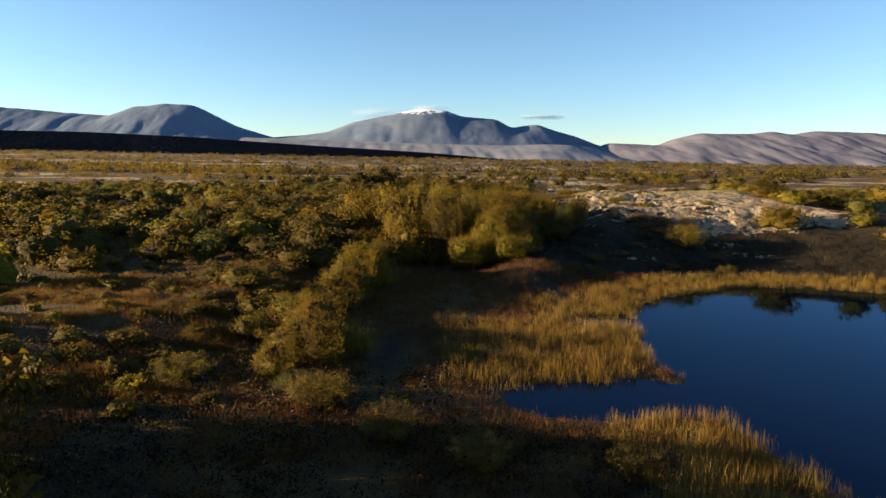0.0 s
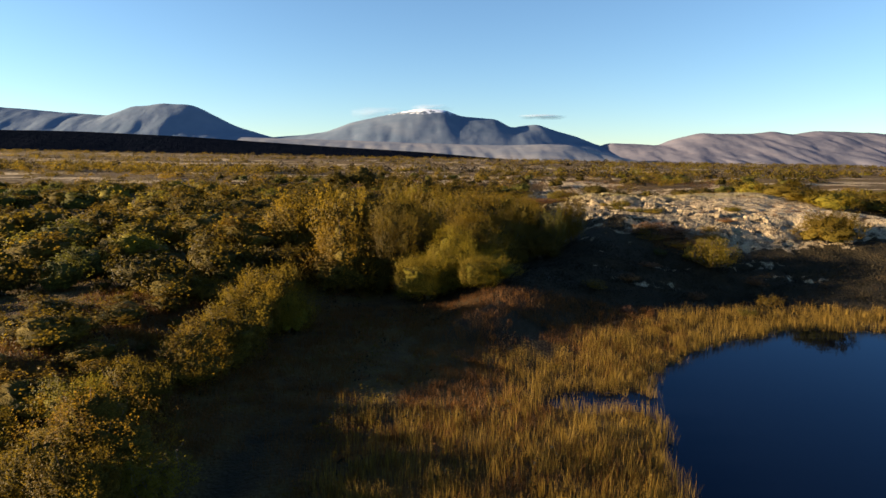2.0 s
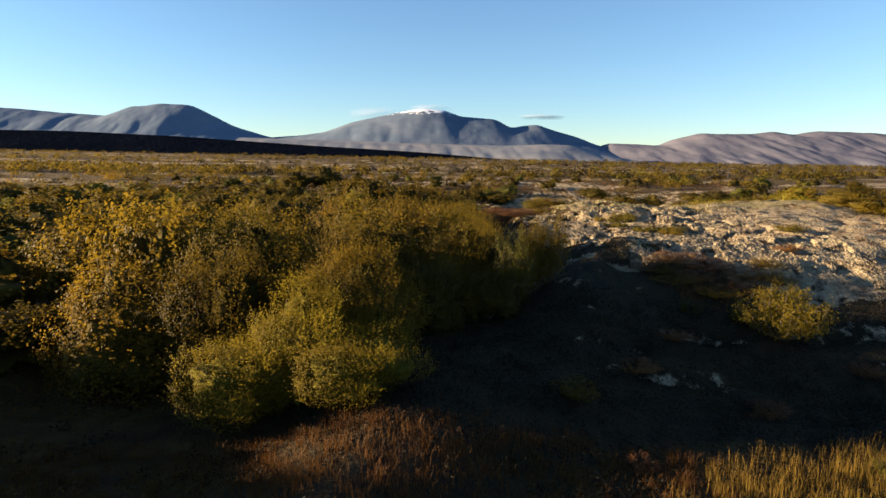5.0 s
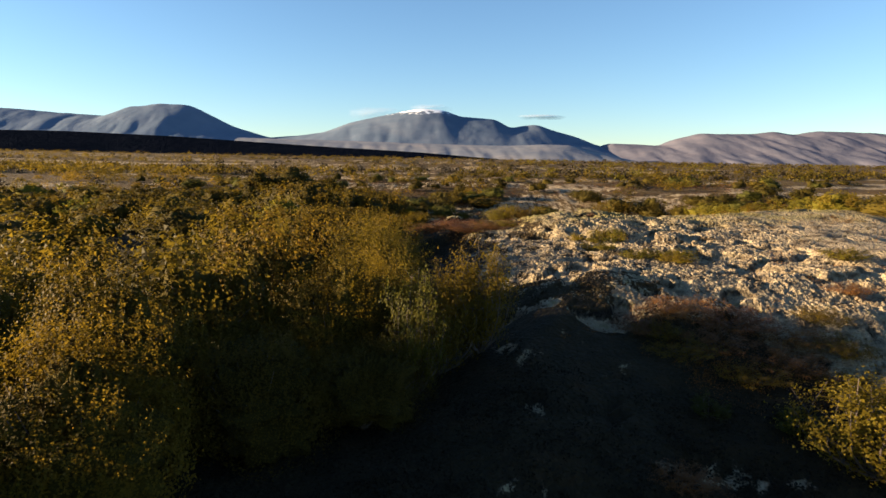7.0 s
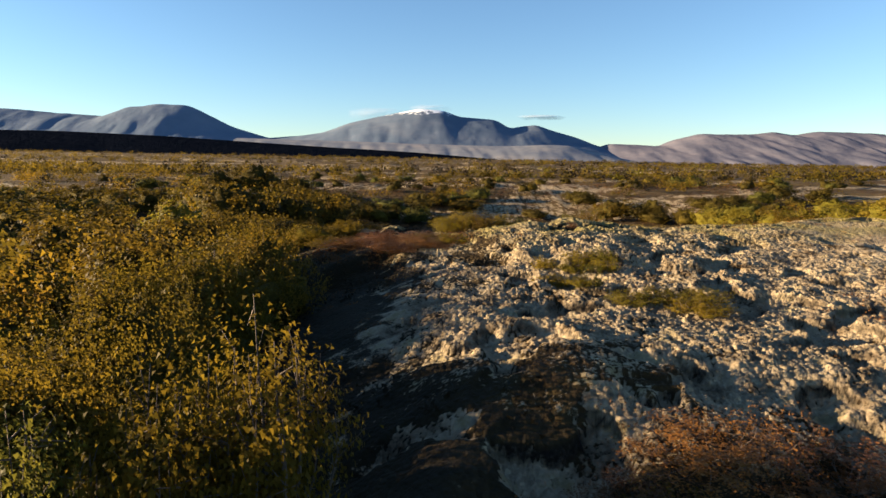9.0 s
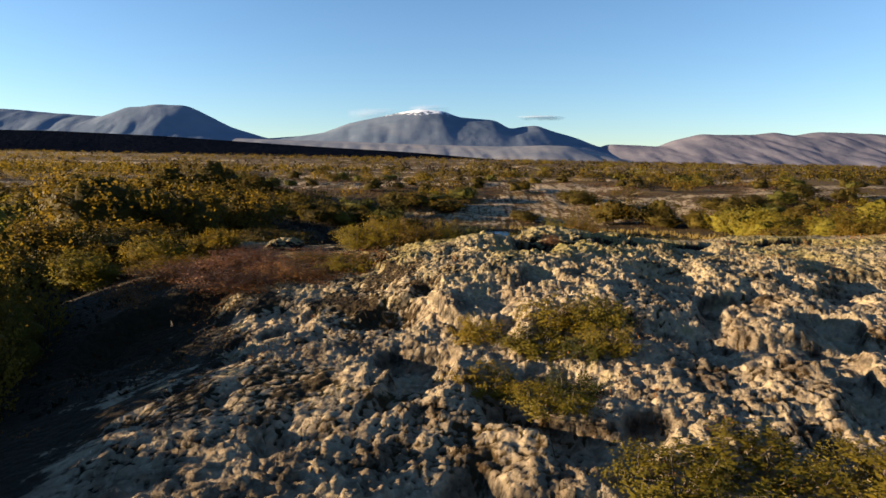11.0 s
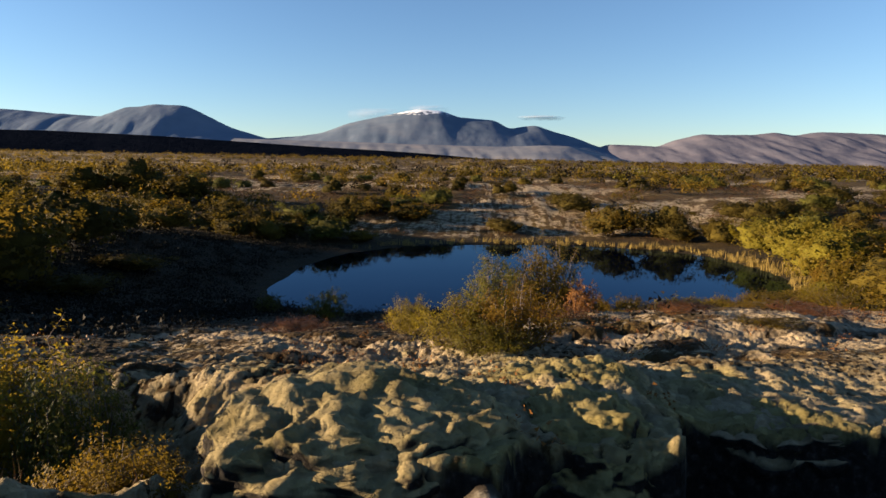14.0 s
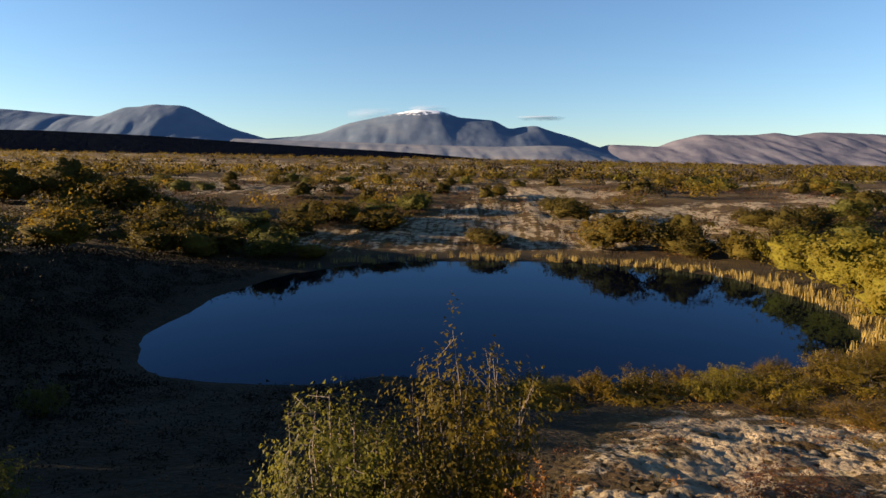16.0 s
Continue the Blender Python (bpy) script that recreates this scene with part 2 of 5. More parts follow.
def vnoise(x, y, seed=0):
    """Smooth value noise, 0 to 1."""
    ix, iy = np.floor(x), np.floor(y)
    fx, fy = x - ix, y - iy
    fx, fy = fx * fx * fx * (fx * (fx * 6 - 15) + 10), fy * fy * fy * (fy * (fy * 6 - 15) + 10)
    a0, b0 = hashed(ix, iy, seed), hashed(ix + 1, iy, seed)
    c0, d0 = hashed(ix, iy + 1, seed), hashed(ix + 1, iy + 1, seed)
    return (a0 * (1 - fx) + b0 * fx) * (1 - fy) + (c0 * (1 - fx) + d0 * fx) * fy


def fbm(x, y, octaves=4, seed=0):
    total, amp, size = 0, 0.5, 1.0
    for o in range(octaves):
        total = total + amp * vnoise(x * size + 17.3 * o, y * size - 9.1 * o, seed + o)
        amp, size = amp * 0.5, size * 2.03
    return total / (1 - 0.5 ** octaves)


def cushions(x, y, seed):
    """Rounded cells like moss cushions: 1 on a cushion's crown, 0 in the joints."""
    ix, iy = np.floor(x), np.floor(y)
    best, second = np.full(np.shape(x), 9.0), np.full(np.shape(x), 9.0)
    for ox in (-1, 0, 1):
        for oy in (-1, 0, 1):
            cx, cy = ix + ox, iy + oy
            d = np.hypot(cx + 0.15 + 0.7 * hashed(cx, cy, seed) - x, cy + 0.15 + 0.7 * hashed(cx, cy, seed + 7) - y)
            second = np.minimum(second, np.maximum(best, d))
            best = np.minimum(best, d)
    return np.clip((second - best) * 1.6, 0, 1) ** 0.6


def lumps(x, y):
    """Small moss cushions a hand or two across, in two sizes, 0 to about 1."""
    wx, wy = x + 0.10 * vnoise(x * 5, y * 5, 9), y + 0.10 * vnoise(x * 5, y * 5, 19)
    vary = 0.5 + 0.8 * vnoise(x * 1.3, y * 1.3, 15)
    return 0.5 * cushions(wx * 5.2, wy * 5.8, 5) + 0.6 * vary * cushions(wx * 9.6, wy * 10.6, 6)


def step(v, lo, hi):
    t = np.clip((v - lo) / (hi - lo), 0, 1)
    return t * t * (3 - 2 * t)


def smin(a1, b1, k):
    t = np.clip(0.5 + 0.5 * (b1 - a1) / k, 0, 1)
    return b1 * (1 - t) + a1 * t - k * t * (1 - t)


def oval(x, y, cx, cy, rx, ry, p=2.0):
    """About the metres to the rim of an oval, negative inside."""
    return ((np.abs((x - cx) / rx) ** p + np.abs((y - cy) / ry) ** p) ** (1 / p) - 1) * min(rx, ry)


POND_1, POND_2 = -0.42, 0.0        # the two water levels


def pond_1(x, y):
    """Metres to the shore of the first pond with its cove and its side channel; negative on the water."""
    d = oval(x, y, 20.8, 22.4, 13.2, 14.6)
    d = smin(d, oval(x, y, 13.4, 14.6, 5.6, 8.0), 1.0)
    d = smin(d, oval(x, y, 7.4, 27.9, 1.7, 0.9), 0.6)
    d = smin(d, oval(x, y, 5.4, 17.5, 4.4, 1.8), 0.5)
    d = smin(d, oval(x + 0.35 * np.sin(0.6 * y), y, -2.7, 22.4, 0.4, 1.7), 0.3)
    return d + 0.9 * (fbm(x * 0.5, y * 0.5, 3, 5) - 0.5)


def pond_2(x, y):
    d = smin(oval(x, y, 24.6, 103.4, 14.4, 12.2, 2.2), oval(x, y, 15.4, 97.2, 5.2, 6.0, 2.4), 1.5)
    return d + 0.9 * (fbm(x * 0.35, y * 0.35, 3, 6) - 0.5)


def fissure(x, y):
    """Metres to the collapsed fissure in the lava; negative inside."""
    near = 68.1 - 0.5 * step(x, 19.3, 19.8) + 0.3 * (fbm(x * 1.1, y * 0 + 3.3, 3, 11) - 0.5)
    far = 69.1 + 0.4 * step(x, 19.2, 19.5) + 0.85 * step(x, 20.4, 20.8) + 0.3 * (fbm(x * 1.3, y * 0 + 8.0, 3, 12) - 0.5)
    mid, half = (near + far) / 2, (far - near) / 2
    half = half * step(x, 17.0, 17.5) * (1 - 0.6 * step(x, 25, 28)) - 0.5 * (1 - step(x, 17.0, 17.5)) - 2.0 * step(x, 31, 34)
    return np.abs(y - mid) - half


def plain(x, y):
    """The wide land: low by the ponds, rising gently to the far heath, higher towards negative x."""
    u = np.clip((x / np.maximum(y, 60) + 0.72) / 1.44, -0.3, 1.3)
    far = 8.0 + 17.5 * (1 - u) + 3.5 * u
    t = np.clip((y - 125) / 675.0, 0, 1)
    near = 0.9 + 1.3 * step(y, 35, 75) + 0.9 * step(y, 112, 150)
    return near + (far - near) * (0.25 * t + 0.75 * step(t, 0, 1.15) ** 0.9)


def moss_cover(x, y):
    """Where pale woolly moss covers the lava, 0 to 1."""
    start = 50.0 - 2.6 * step(x, 10.5, 11.8) * (1 - step(x, 14.0, 15.4)) * step(fbm(x * 0.9, y * 0.9, 3, 47), 0.36, 0.6) + 1.4 * step(x, 14.2, 16.0) * (1 - step(x, 18.0, 19.6)) - 1.8 * step(x, 18.0, 19.6) + 2.2 * (fbm(x * 0.6, y * 0.6, 3, 35) - 0.5)
    ragged = 5.0 * (fbm(x * 0.22, y * 0.22, 3, 43) - 0.5)
    plat = step(x + 0.4 * ragged, 8.5, 13.0) * (1 - step(x + 2.0 * ragged, 31, 40)) * step(y - start, -1.0, 1.2) * (1 - step(y - 7 * step(x, 21, 26), 77.5, 81.5))
    plat = plat * (1 - 0.6 * step(y, 71.5, 73.5) * step(fbm(x * 0.9, y * 1.5, 3, 36), 0.51 + 0.03 * step(x, 20, 22), 0.62 + 0.03 * step(x, 20, 22)))
    # dark heath mixed in beside the bushes to deepen the shade on the moss
    plat = plat * (1 - 0.75 * step(x, 10, 12) * (1 - step(x, 17, 19)) * (1 - step(y, 52, 57)) * step(fbm(x * 0.7, y * 0.9, 3, 49), 0.40, 0.54))
    plat = plat * (1 - 0.5 * (1 - step(x, 13.6, 16.6)) * step(y, 58, 61) * step(fbm(x * 1.1, y * 1.1, 3, 52), 0.40, 0.54))
    for cx, cy, rx, ry in ((21.6, 73.3, 1.2, 0.5), (22.05, 76.3, 0.55, 0.3), (21.2, 77.2, 0.6, 0.3), (17.0, 76.2, 0.9, 0.35)):
        plat = plat * step(oval(x, y, cx, cy, rx, ry) + 0.3 * (fbm(x * 2, y * 2, 2, 40) - 0.5), -0.1, 0.25)
    for cx, cy, rx, ry in ((14.0, 43.0, 1.3, 0.35), (12.4, 44.6, 0.9, 0.3), (20.5, 46.4, 2.0, 0.5), (17.5, 41.6, 1.2, 0.25), (23.5, 44.6, 1.4, 0.4), (15.6, 45.6, 1.4, 0.4)):
        plat = np.maximum(plat, 0.58 * (1 - step(oval(x, y, cx, cy, rx * 1.4, ry * 1.2) + 0.5 * (fbm(x * 1.6, y * 1.6, 3, 38) - 0.5), -0.25, 0.35)))
    patches = step(fbm(x * 0.03, y * 0.06, 4, 31), 0.43, 0.52) * step(y, 112, 122) * 0.68
    patches = patches * (1 - step(y, 200, 240)) + 0.62 * step(y, 200, 240) * step(fbm(x * 0.006, y * 0.045, 3, 48), 0.50, 0.60)
    slope = (0.36 + 0.5 * step(fbm(x * 0.12, y * 0.1, 3, 34), 0.42, 0.55)) * step(x, 20, 28) * (1 - step(x, 46, 54)) * step(y, 119, 127) * (1 - step(y, 150, 175))
    return np.clip(np.maximum(plat, np.maximum(patches, slope)), 0, 1)


def land(x, y, fine=True):
    x, y = np.asarray(x, float), np.asarray(y, float)
    base = plain(x, y) + 0.9 * (fbm(x * 0.11, y * 0.11, 4, 1) - 0.5) * (1 + 0.004 * np.clip(y, 0, 600))
    top = 3.66 + 0.022 * np.clip(x - 21, 0, 11) + 0.4 * (fbm(x * 0.16, y * 0.16, 3, 2) - 0.5) + step(y, 57, 67.5) * (1 - step(y, 69, 75.2)) * (0.2 + 0.72 * step(x + 0.12 * (y - 66), 11.8, 16.6) )
    plat = step(x - 2.2 * (1 - step(y, 52, 60)) + 3.0 * step(y, 62, 68), 5.5, 13.3) * (1 - 0.55 * step(x, 30, 44)) * step(y, 42.6, 50.2) * (1 - step(y, 71, 88))
    z = base + (top - base) * plat
    d1, d2 = pond_1(x, y), pond_2(x, y)
    z = smin(z, np.where(d1 < 0, 0.35 * d1, 0.07 * np.minimum(d1, 5) + 0.35 * np.maximum(d1 - 5, 0)) + 0.03 + POND_1, 0.25)
    z = smin(z, np.where(d2 < 0, 0.35 * d2, (0.245 - 0.15 * step(y, 104, 112) * (d2 < 40)) * d2) + 0.05, 0.3)
    for cx, cy, rx, ry, deep in ((23.2, 77.2, 3.0, 2.2, -0.16), (21.6, 73.3, 1.0, 0.4, 0.3), (22.05, 76.3, 0.4, 0.22, 0.25), (14.3, 63.2, 0.5, 0.4, 0.3), (19.6, 64.6, 0.4, 0.3, 0.2),
                                 (20.9, 61.4, 0.4, 0.3, 0.2), (15.6, 71.2, 1.4, 0.9, 0.6), (16.2, 69.75, 1.1, 0.5, 0.8), (17.58, 67.65, 0.26, 0.7, 0.9), (18.7, 67.4, 1.1, 0.55, 0.4), (19.7, 67.6, 0.4, 0.45, 0.35), (10.2, 64.2, 1.2, 1.2, 0.5), (16.6, 60.2, 0.5, 0.35, 0.3)):
        z = z - deep * (1 - step(oval(x, y, cx, cy, rx, ry) + 0.3 * (fbm(x * 2, y * 2, 2, 37) - 0.5), -0.15, 0.4))
    z = z + 0.2 * np.exp(-((x - 16.7) / 1.0) ** 2 - ((y - 68.2) / 0.7) ** 2) - 0.2 * step(x, 20.4, 20.9) * step(y, 69.5, 70.0) * (1 - step(y, 70.8, 72.6)) * (1 - step(x, 27, 30))
    crack = fissure(x, y)
    z = z - 3.0 * (1 - step(crack, -0.22, 0.04)) * step(plat, 0.1, 0.5) + 0.02 * np.exp(-((crack - 1.1) / 0.75) ** 2) * step(y, 68.7, 69.1) * step(plat, 0.1, 0.6) * step(x, 15, 18)
    if fine:
        near = 1 - step(y, 92, 98)
        m = moss_cover(x, y) * step(d1, 1, 4) * step(d2, 0.5, 3)
        z = z + m * near * (1 - 0.35 * step(x, 20, 24)) * ((0.34 + 0.06 * step(y, 60, 62)) * (fbm(x * 0.6, y * 0.6, 2, 3) - 0.5) - 0.26 * (1 - 0.75 * step(y, 63.5, 65.5)) * step(fbm(x * 1.0, y * 1.0, 2, 33), 0.57, 0.69) + 0.06 * cushions(x * 1.5 + 0.8 * vnoise(x * 2, y * 2, 8), y * 1.7 + 0.8 * vnoise(x * 2, y * 2, 18), 4)
                     + (0.10 - 0.03 * step(y, 66, 68) * (1 - step(y, 71, 73))) * lumps(x, y) + 0.08 * (fbm(x * 5.0, y * 5.0, 2, 14) - 0.5) - 0.17) + m * (1 - near) * 1.1 * (fbm(x * 0.4, y * 0.4, 3, 3) - 0.5)
        z = z + (1 - m) * step(d1, 0.3, 2) * step(d2, 0.3, 2) * 0.22 * (fbm(x * 0.8, y * 0.8, 3, 13) - 0.5) * (y < 260)
    return z


def height(x, y):
    return float(land(np.array([x]), np.array([y]), True)[0])


def spaced(*spans):
    """Coordinates from spans of (start, end, spacing)."""
    out = []
    for lo, hi, s in spans:
        out.append(np.linspace(lo, hi, max(2, int(round((hi - lo) / s))), endpoint=False))
    return np.concatenate(out)


def sheet_mesh(name, verts, nx, ny):
    """A mesh from a grid of ny rows of nx points."""
    me = bpy.data.meshes.new(name)
    i = np.arange(nx * ny).reshape(ny, nx)
    quads = np.stack([i[:-1, :-1], i[:-1, 1:], i[1:, 1:], i[1:, :-1]], -1).reshape(-1, 4)
    me.vertices.add(len(verts))
    me.vertices.foreach_set("co", verts.astype(np.float32).ravel())
    me.loops.add(quads.size)
    me.loops.foreach_set("vertex_index", quads.astype(np.int32).ravel())
    me.polygons.add(len(quads))
    me.polygons.foreach_set("loop_start", np.arange(0, quads.size, 4, dtype=np.int32))
    me.polygons.foreach_set("use_smooth", np.ones(len(quads), bool))
    me.update(calc_edges=True)
    me.validate()
    return me


def raw_mesh(name, verts, faces, smooth=False, inner=0):
    """A mesh from arrays: faces of one size, or a list of arrays of faces; the last inner faces take the second material."""
    me = bpy.data.meshes.new(name)
    groups = [np.asarray(f, np.int32) for f in (faces if isinstance(faces, list) and np.ndim(faces[0]) == 2 else [faces])]
    loops = np.concatenate([g.ravel() for g in groups])
    sides = np.concatenate([np.full(len(g), g.shape[1], np.int32) for g in groups])
    verts = np.asarray(verts, np.float32)
    me.vertices.add(len(verts))
    me.vertices.foreach_set("co", verts.ravel())
    me.loops.add(len(loops))
    me.loops.foreach_set("vertex_index", loops)
    me.polygons.add(len(sides))
    me.polygons.foreach_set("loop_start", np.concatenate([[0], np.cumsum(sides)[:-1]]).astype(np.int32))
    if smooth:
        me.polygons.foreach_set("use_smooth", np.ones(len(sides), bool))
    if inner:
        me.polygons.foreach_set("material_index", (np.arange(len(sides)) >= len(sides) - inner).astype(np.int32))
    me.update(calc_edges=True)
    return me


def grown(start, end, first, factor):
    out, v, s = [], start, first
    while v < end:
        out.append(v)
        v, s = v + s, s * factor
    return np.array(out + [end])


def build_ground():
    """The one sheet of ground, out to the horizon, with two closer-woven stretches on the moss."""
    right = grown(36, 4600, 0.5, 1.1)
    left = -grown(6, 4600, 0.6, 1.1)[::-1]
    gx = np.concatenate([left, spaced((-5.6, 9, 0.4), (9, 32, 0.25), (32, 36, 0.4)), right])
    gy = np.concatenate([-grown(10, 1500, 2.0, 1.25)[::-1], spaced((-9, 42, 0.45), (42, 92, 0.25)), grown(92, 3900, 0.4, 1.04)])
    fine = ((12.0, 25.5, 50.0, 75.0, 0.04), (12.5, 29.0, 75.0, 85.0, 0.08))
    points, quads, count = [], [], 0
    xx, yy = np.meshgrid(gx, gy)
    for area in (None, *fine):
        if area:
            x0, x1, y0, y1, s = area
            ax, ay = np.arange(x0 - 0.35, x1 + 0.35 + s, s), np.arange(y0 - (0.35 if y0 < 60 else 0), y1 + 0.35 + s, s)
            xx, yy = np.meshgrid(ax, ay)
        zz = land(xx, yy)
        if area:
            rim = np.minimum(np.minimum(xx - xx.min(), xx.max() - xx), np.minimum(yy - yy.min(), yy.max() - yy))
            zz = zz - 0.35 * (1 - step(rim, 0.0, 0.3))
        i = np.arange(xx.size).reshape(xx.shape) + count
        q = np.stack([i[:-1, :-1], i[:-1, 1:], i[1:, 1:], i[1:, :-1]], -1)
        if not area:
            cx, cy = (xx[:-1, :-1] + xx[1:, 1:]) / 2, (yy[:-1, :-1] + yy[1:, 1:]) / 2
            keep = np.ones(cx.shape, bool)
            for x0, x1, y0, y1, s in fine:
                keep &= ~((cx > x0) & (cx < x1) & (cy > y0) & (cy < y1))
            q = q[keep]
        quads.append(q.reshape(-1, 4))
        points.append(np.stack([xx, yy, zz], -1).reshape(-1, 3))
        count += xx.size
    verts = np.concatenate(points)
    me = raw_mesh("ground", verts, np.concatenate(quads), True)
    x, y = verts[:, 0], verts[:, 1]
    moss = moss_cover(x, y) * step(pond_1(x, y), 2, 6) * step(pond_2(x, y), 1, 4)
    joint = 1 - np.clip(lumps(x, y) * 1.3, 0, 1)
    # where the lighter sunlit turf replaces the shade-dark heath
    dry = 0.9 * (x < 26) * (y > 8) * (y < 40) * step(pond_1(x, y), 0.0, 0.6) * (1 - step(pond_1(x, y), 3, 6)) + step(y, 105, 122) * step(pond_2(x, y), 1, 4) + 0.8 * (1 - step(x, 0, 4)) * step(y + 0.3 * x, 8, 13) * (1 - step(y, 58, 66)) * step(pond_1(x, y), 1, 3) + 0.9 * step(x, 26, 32) * step(y, 46, 54) * (y <= 105) * step(pond_2(x, y), 1, 4) + 0.75 * step(x, 12, 16) * step(y, 50, 53) * (1 - step(y - 7 * step(x, 21, 26), 79, 82)) * (y < 92)
    lime = 0.8 * step(y, 63, 67) * (1 - step(y, 71, 75)) * (0.4 + 0.6 * step(fbm(x * 0.7, y * 0.7, 3, 39), 0.4, 0.6))
    for key, values in (("moss", moss), ("hollow", joint), ("dry", np.clip(dry, 0, 1)), ("lime", lime)):
        me.attributes.new(key, "FLOAT", "POINT").data.foreach_set("value", values.astype(np.float32))
    me.materials.append(GROUND)
    tagged(new("ground", me), "lava heath with pale woolly moss and dark heather", "ground", kind="structure")


build_ground()


def build_water(name, label, level, x0, x1, y0, y1):
    me = raw_mesh(name, [(x0, y0, level), (x1, y0, level), (x1, y1, level), (x0, y1, level)], [(0, 1, 2, 3)])
    me.materials.append(WATER)
    tagged(new(name, me), label, "water", kind="structure")


build_water("water_1", "still dark blue pond with sedge along the shore", POND_1, -5, 36, 3, 39)
build_water("water_2", "still dark blue pond in a hollow of the lava", POND_2, 6, 44, 88, 120)


# ---------------------------------------------------------------- the distance


def mountain(name, label, mat, profile, ridge_y, depth, seed, rough, kind=""):
    """A mountain from its skyline: pairs of x and height, with gullied slopes down to the plain in front."""
    px, pz = np.array([p[0] for p in profile], float), np.array([p[1] for p in profile], float)
    gx = np.linspace(px[0], px[-1], 220)
    gy = np.concatenate([np.linspace(ridge_y - depth, ridge_y, 48, endpoint=False), np.linspace(ridge_y, ridge_y + depth * 0.5, 12)])
    xx, yy = np.meshgrid(gx, gy)
    sky_z = np.interp(xx, px, pz)
    sky_z = 0.5 * sky_z + 0.25 * np.interp(xx - 25, px, pz) + 0.25 * np.interp(xx + 25, px, pz)
    broad = sum(np.interp(xx + 70 * k, px, pz) for k in range(-5, 6)) / 11
    t = np.clip(np.where(yy < ridge_y, (yy - ridge_y + depth) / depth, 1 - (yy - ridge_y) / (depth * 0.5)), 0, 1)
    rise = 0.45 * t + 0.55 * step(t, 0.1, 1.0)
    sky_z = broad + (sky_z - broad) * step(t, 0.55, 1.0)
    gully = np.abs(fbm(xx * 0.0055 + 0.4 * t, yy * 0.002, 4, seed) - 0.5) * 2
    knob = fbm(xx * 0.011, yy * 0.011, 5, seed + 9) - 0.5
    zz = sky_z * rise - rough * 1.3 * (0.5 - gully) * 4 * t * (1 - t) * sky_z * 0.5 + rough * 0.16 * knob * sky_z * (0.25 + t)
    me = sheet_mesh(name, np.stack([xx, yy, zz - 4], -1).reshape(-1, 3), len(gx), len(gy))
    me.materials.append(mat)
    return tagged(new(name, me), label, "mountain", kind=kind)


def skyline(distance, *pairs):
    """Turns bearings and heights at 4 km into places at a distance: (x, z) at 4 km each."""
    k = distance / 4000.0
    return [(x * k, 6.5 + (z - 6.5) * k + 4) for x, z in pairs]


mountain("mountain", "long low mountain with a rounded dome, tinted blue for haze", MOUNTAIN_BLUE, skyline(
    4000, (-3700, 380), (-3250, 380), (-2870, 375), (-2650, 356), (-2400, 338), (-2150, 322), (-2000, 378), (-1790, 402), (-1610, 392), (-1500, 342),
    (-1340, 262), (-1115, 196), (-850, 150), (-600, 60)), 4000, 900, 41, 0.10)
mountain("mountain", "broad mountain with snow on its summit, tinted blue for haze", MOUNTAIN, skyline(
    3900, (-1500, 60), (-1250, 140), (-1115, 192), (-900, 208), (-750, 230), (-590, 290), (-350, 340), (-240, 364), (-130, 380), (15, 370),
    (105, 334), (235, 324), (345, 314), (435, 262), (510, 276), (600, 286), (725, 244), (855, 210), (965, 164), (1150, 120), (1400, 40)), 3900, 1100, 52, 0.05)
mountain("mountain", "bare brown-grey mountain with gullied flanks, tinted blue for haze", MOUNTAIN_BARE, skyline(
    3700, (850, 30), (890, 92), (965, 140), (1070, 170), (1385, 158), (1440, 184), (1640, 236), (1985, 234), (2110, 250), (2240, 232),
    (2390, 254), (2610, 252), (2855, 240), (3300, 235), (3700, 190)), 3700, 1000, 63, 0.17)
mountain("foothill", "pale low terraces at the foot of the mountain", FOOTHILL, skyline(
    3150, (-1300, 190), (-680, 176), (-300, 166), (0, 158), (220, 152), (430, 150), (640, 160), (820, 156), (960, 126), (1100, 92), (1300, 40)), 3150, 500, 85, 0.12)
mountain("hill", "long wooded slope beyond the heath, shade put into its near-black colour", DARK_HILL, skyline(
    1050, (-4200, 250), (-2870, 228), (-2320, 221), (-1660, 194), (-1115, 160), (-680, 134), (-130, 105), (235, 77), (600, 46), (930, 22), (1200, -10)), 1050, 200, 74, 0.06)


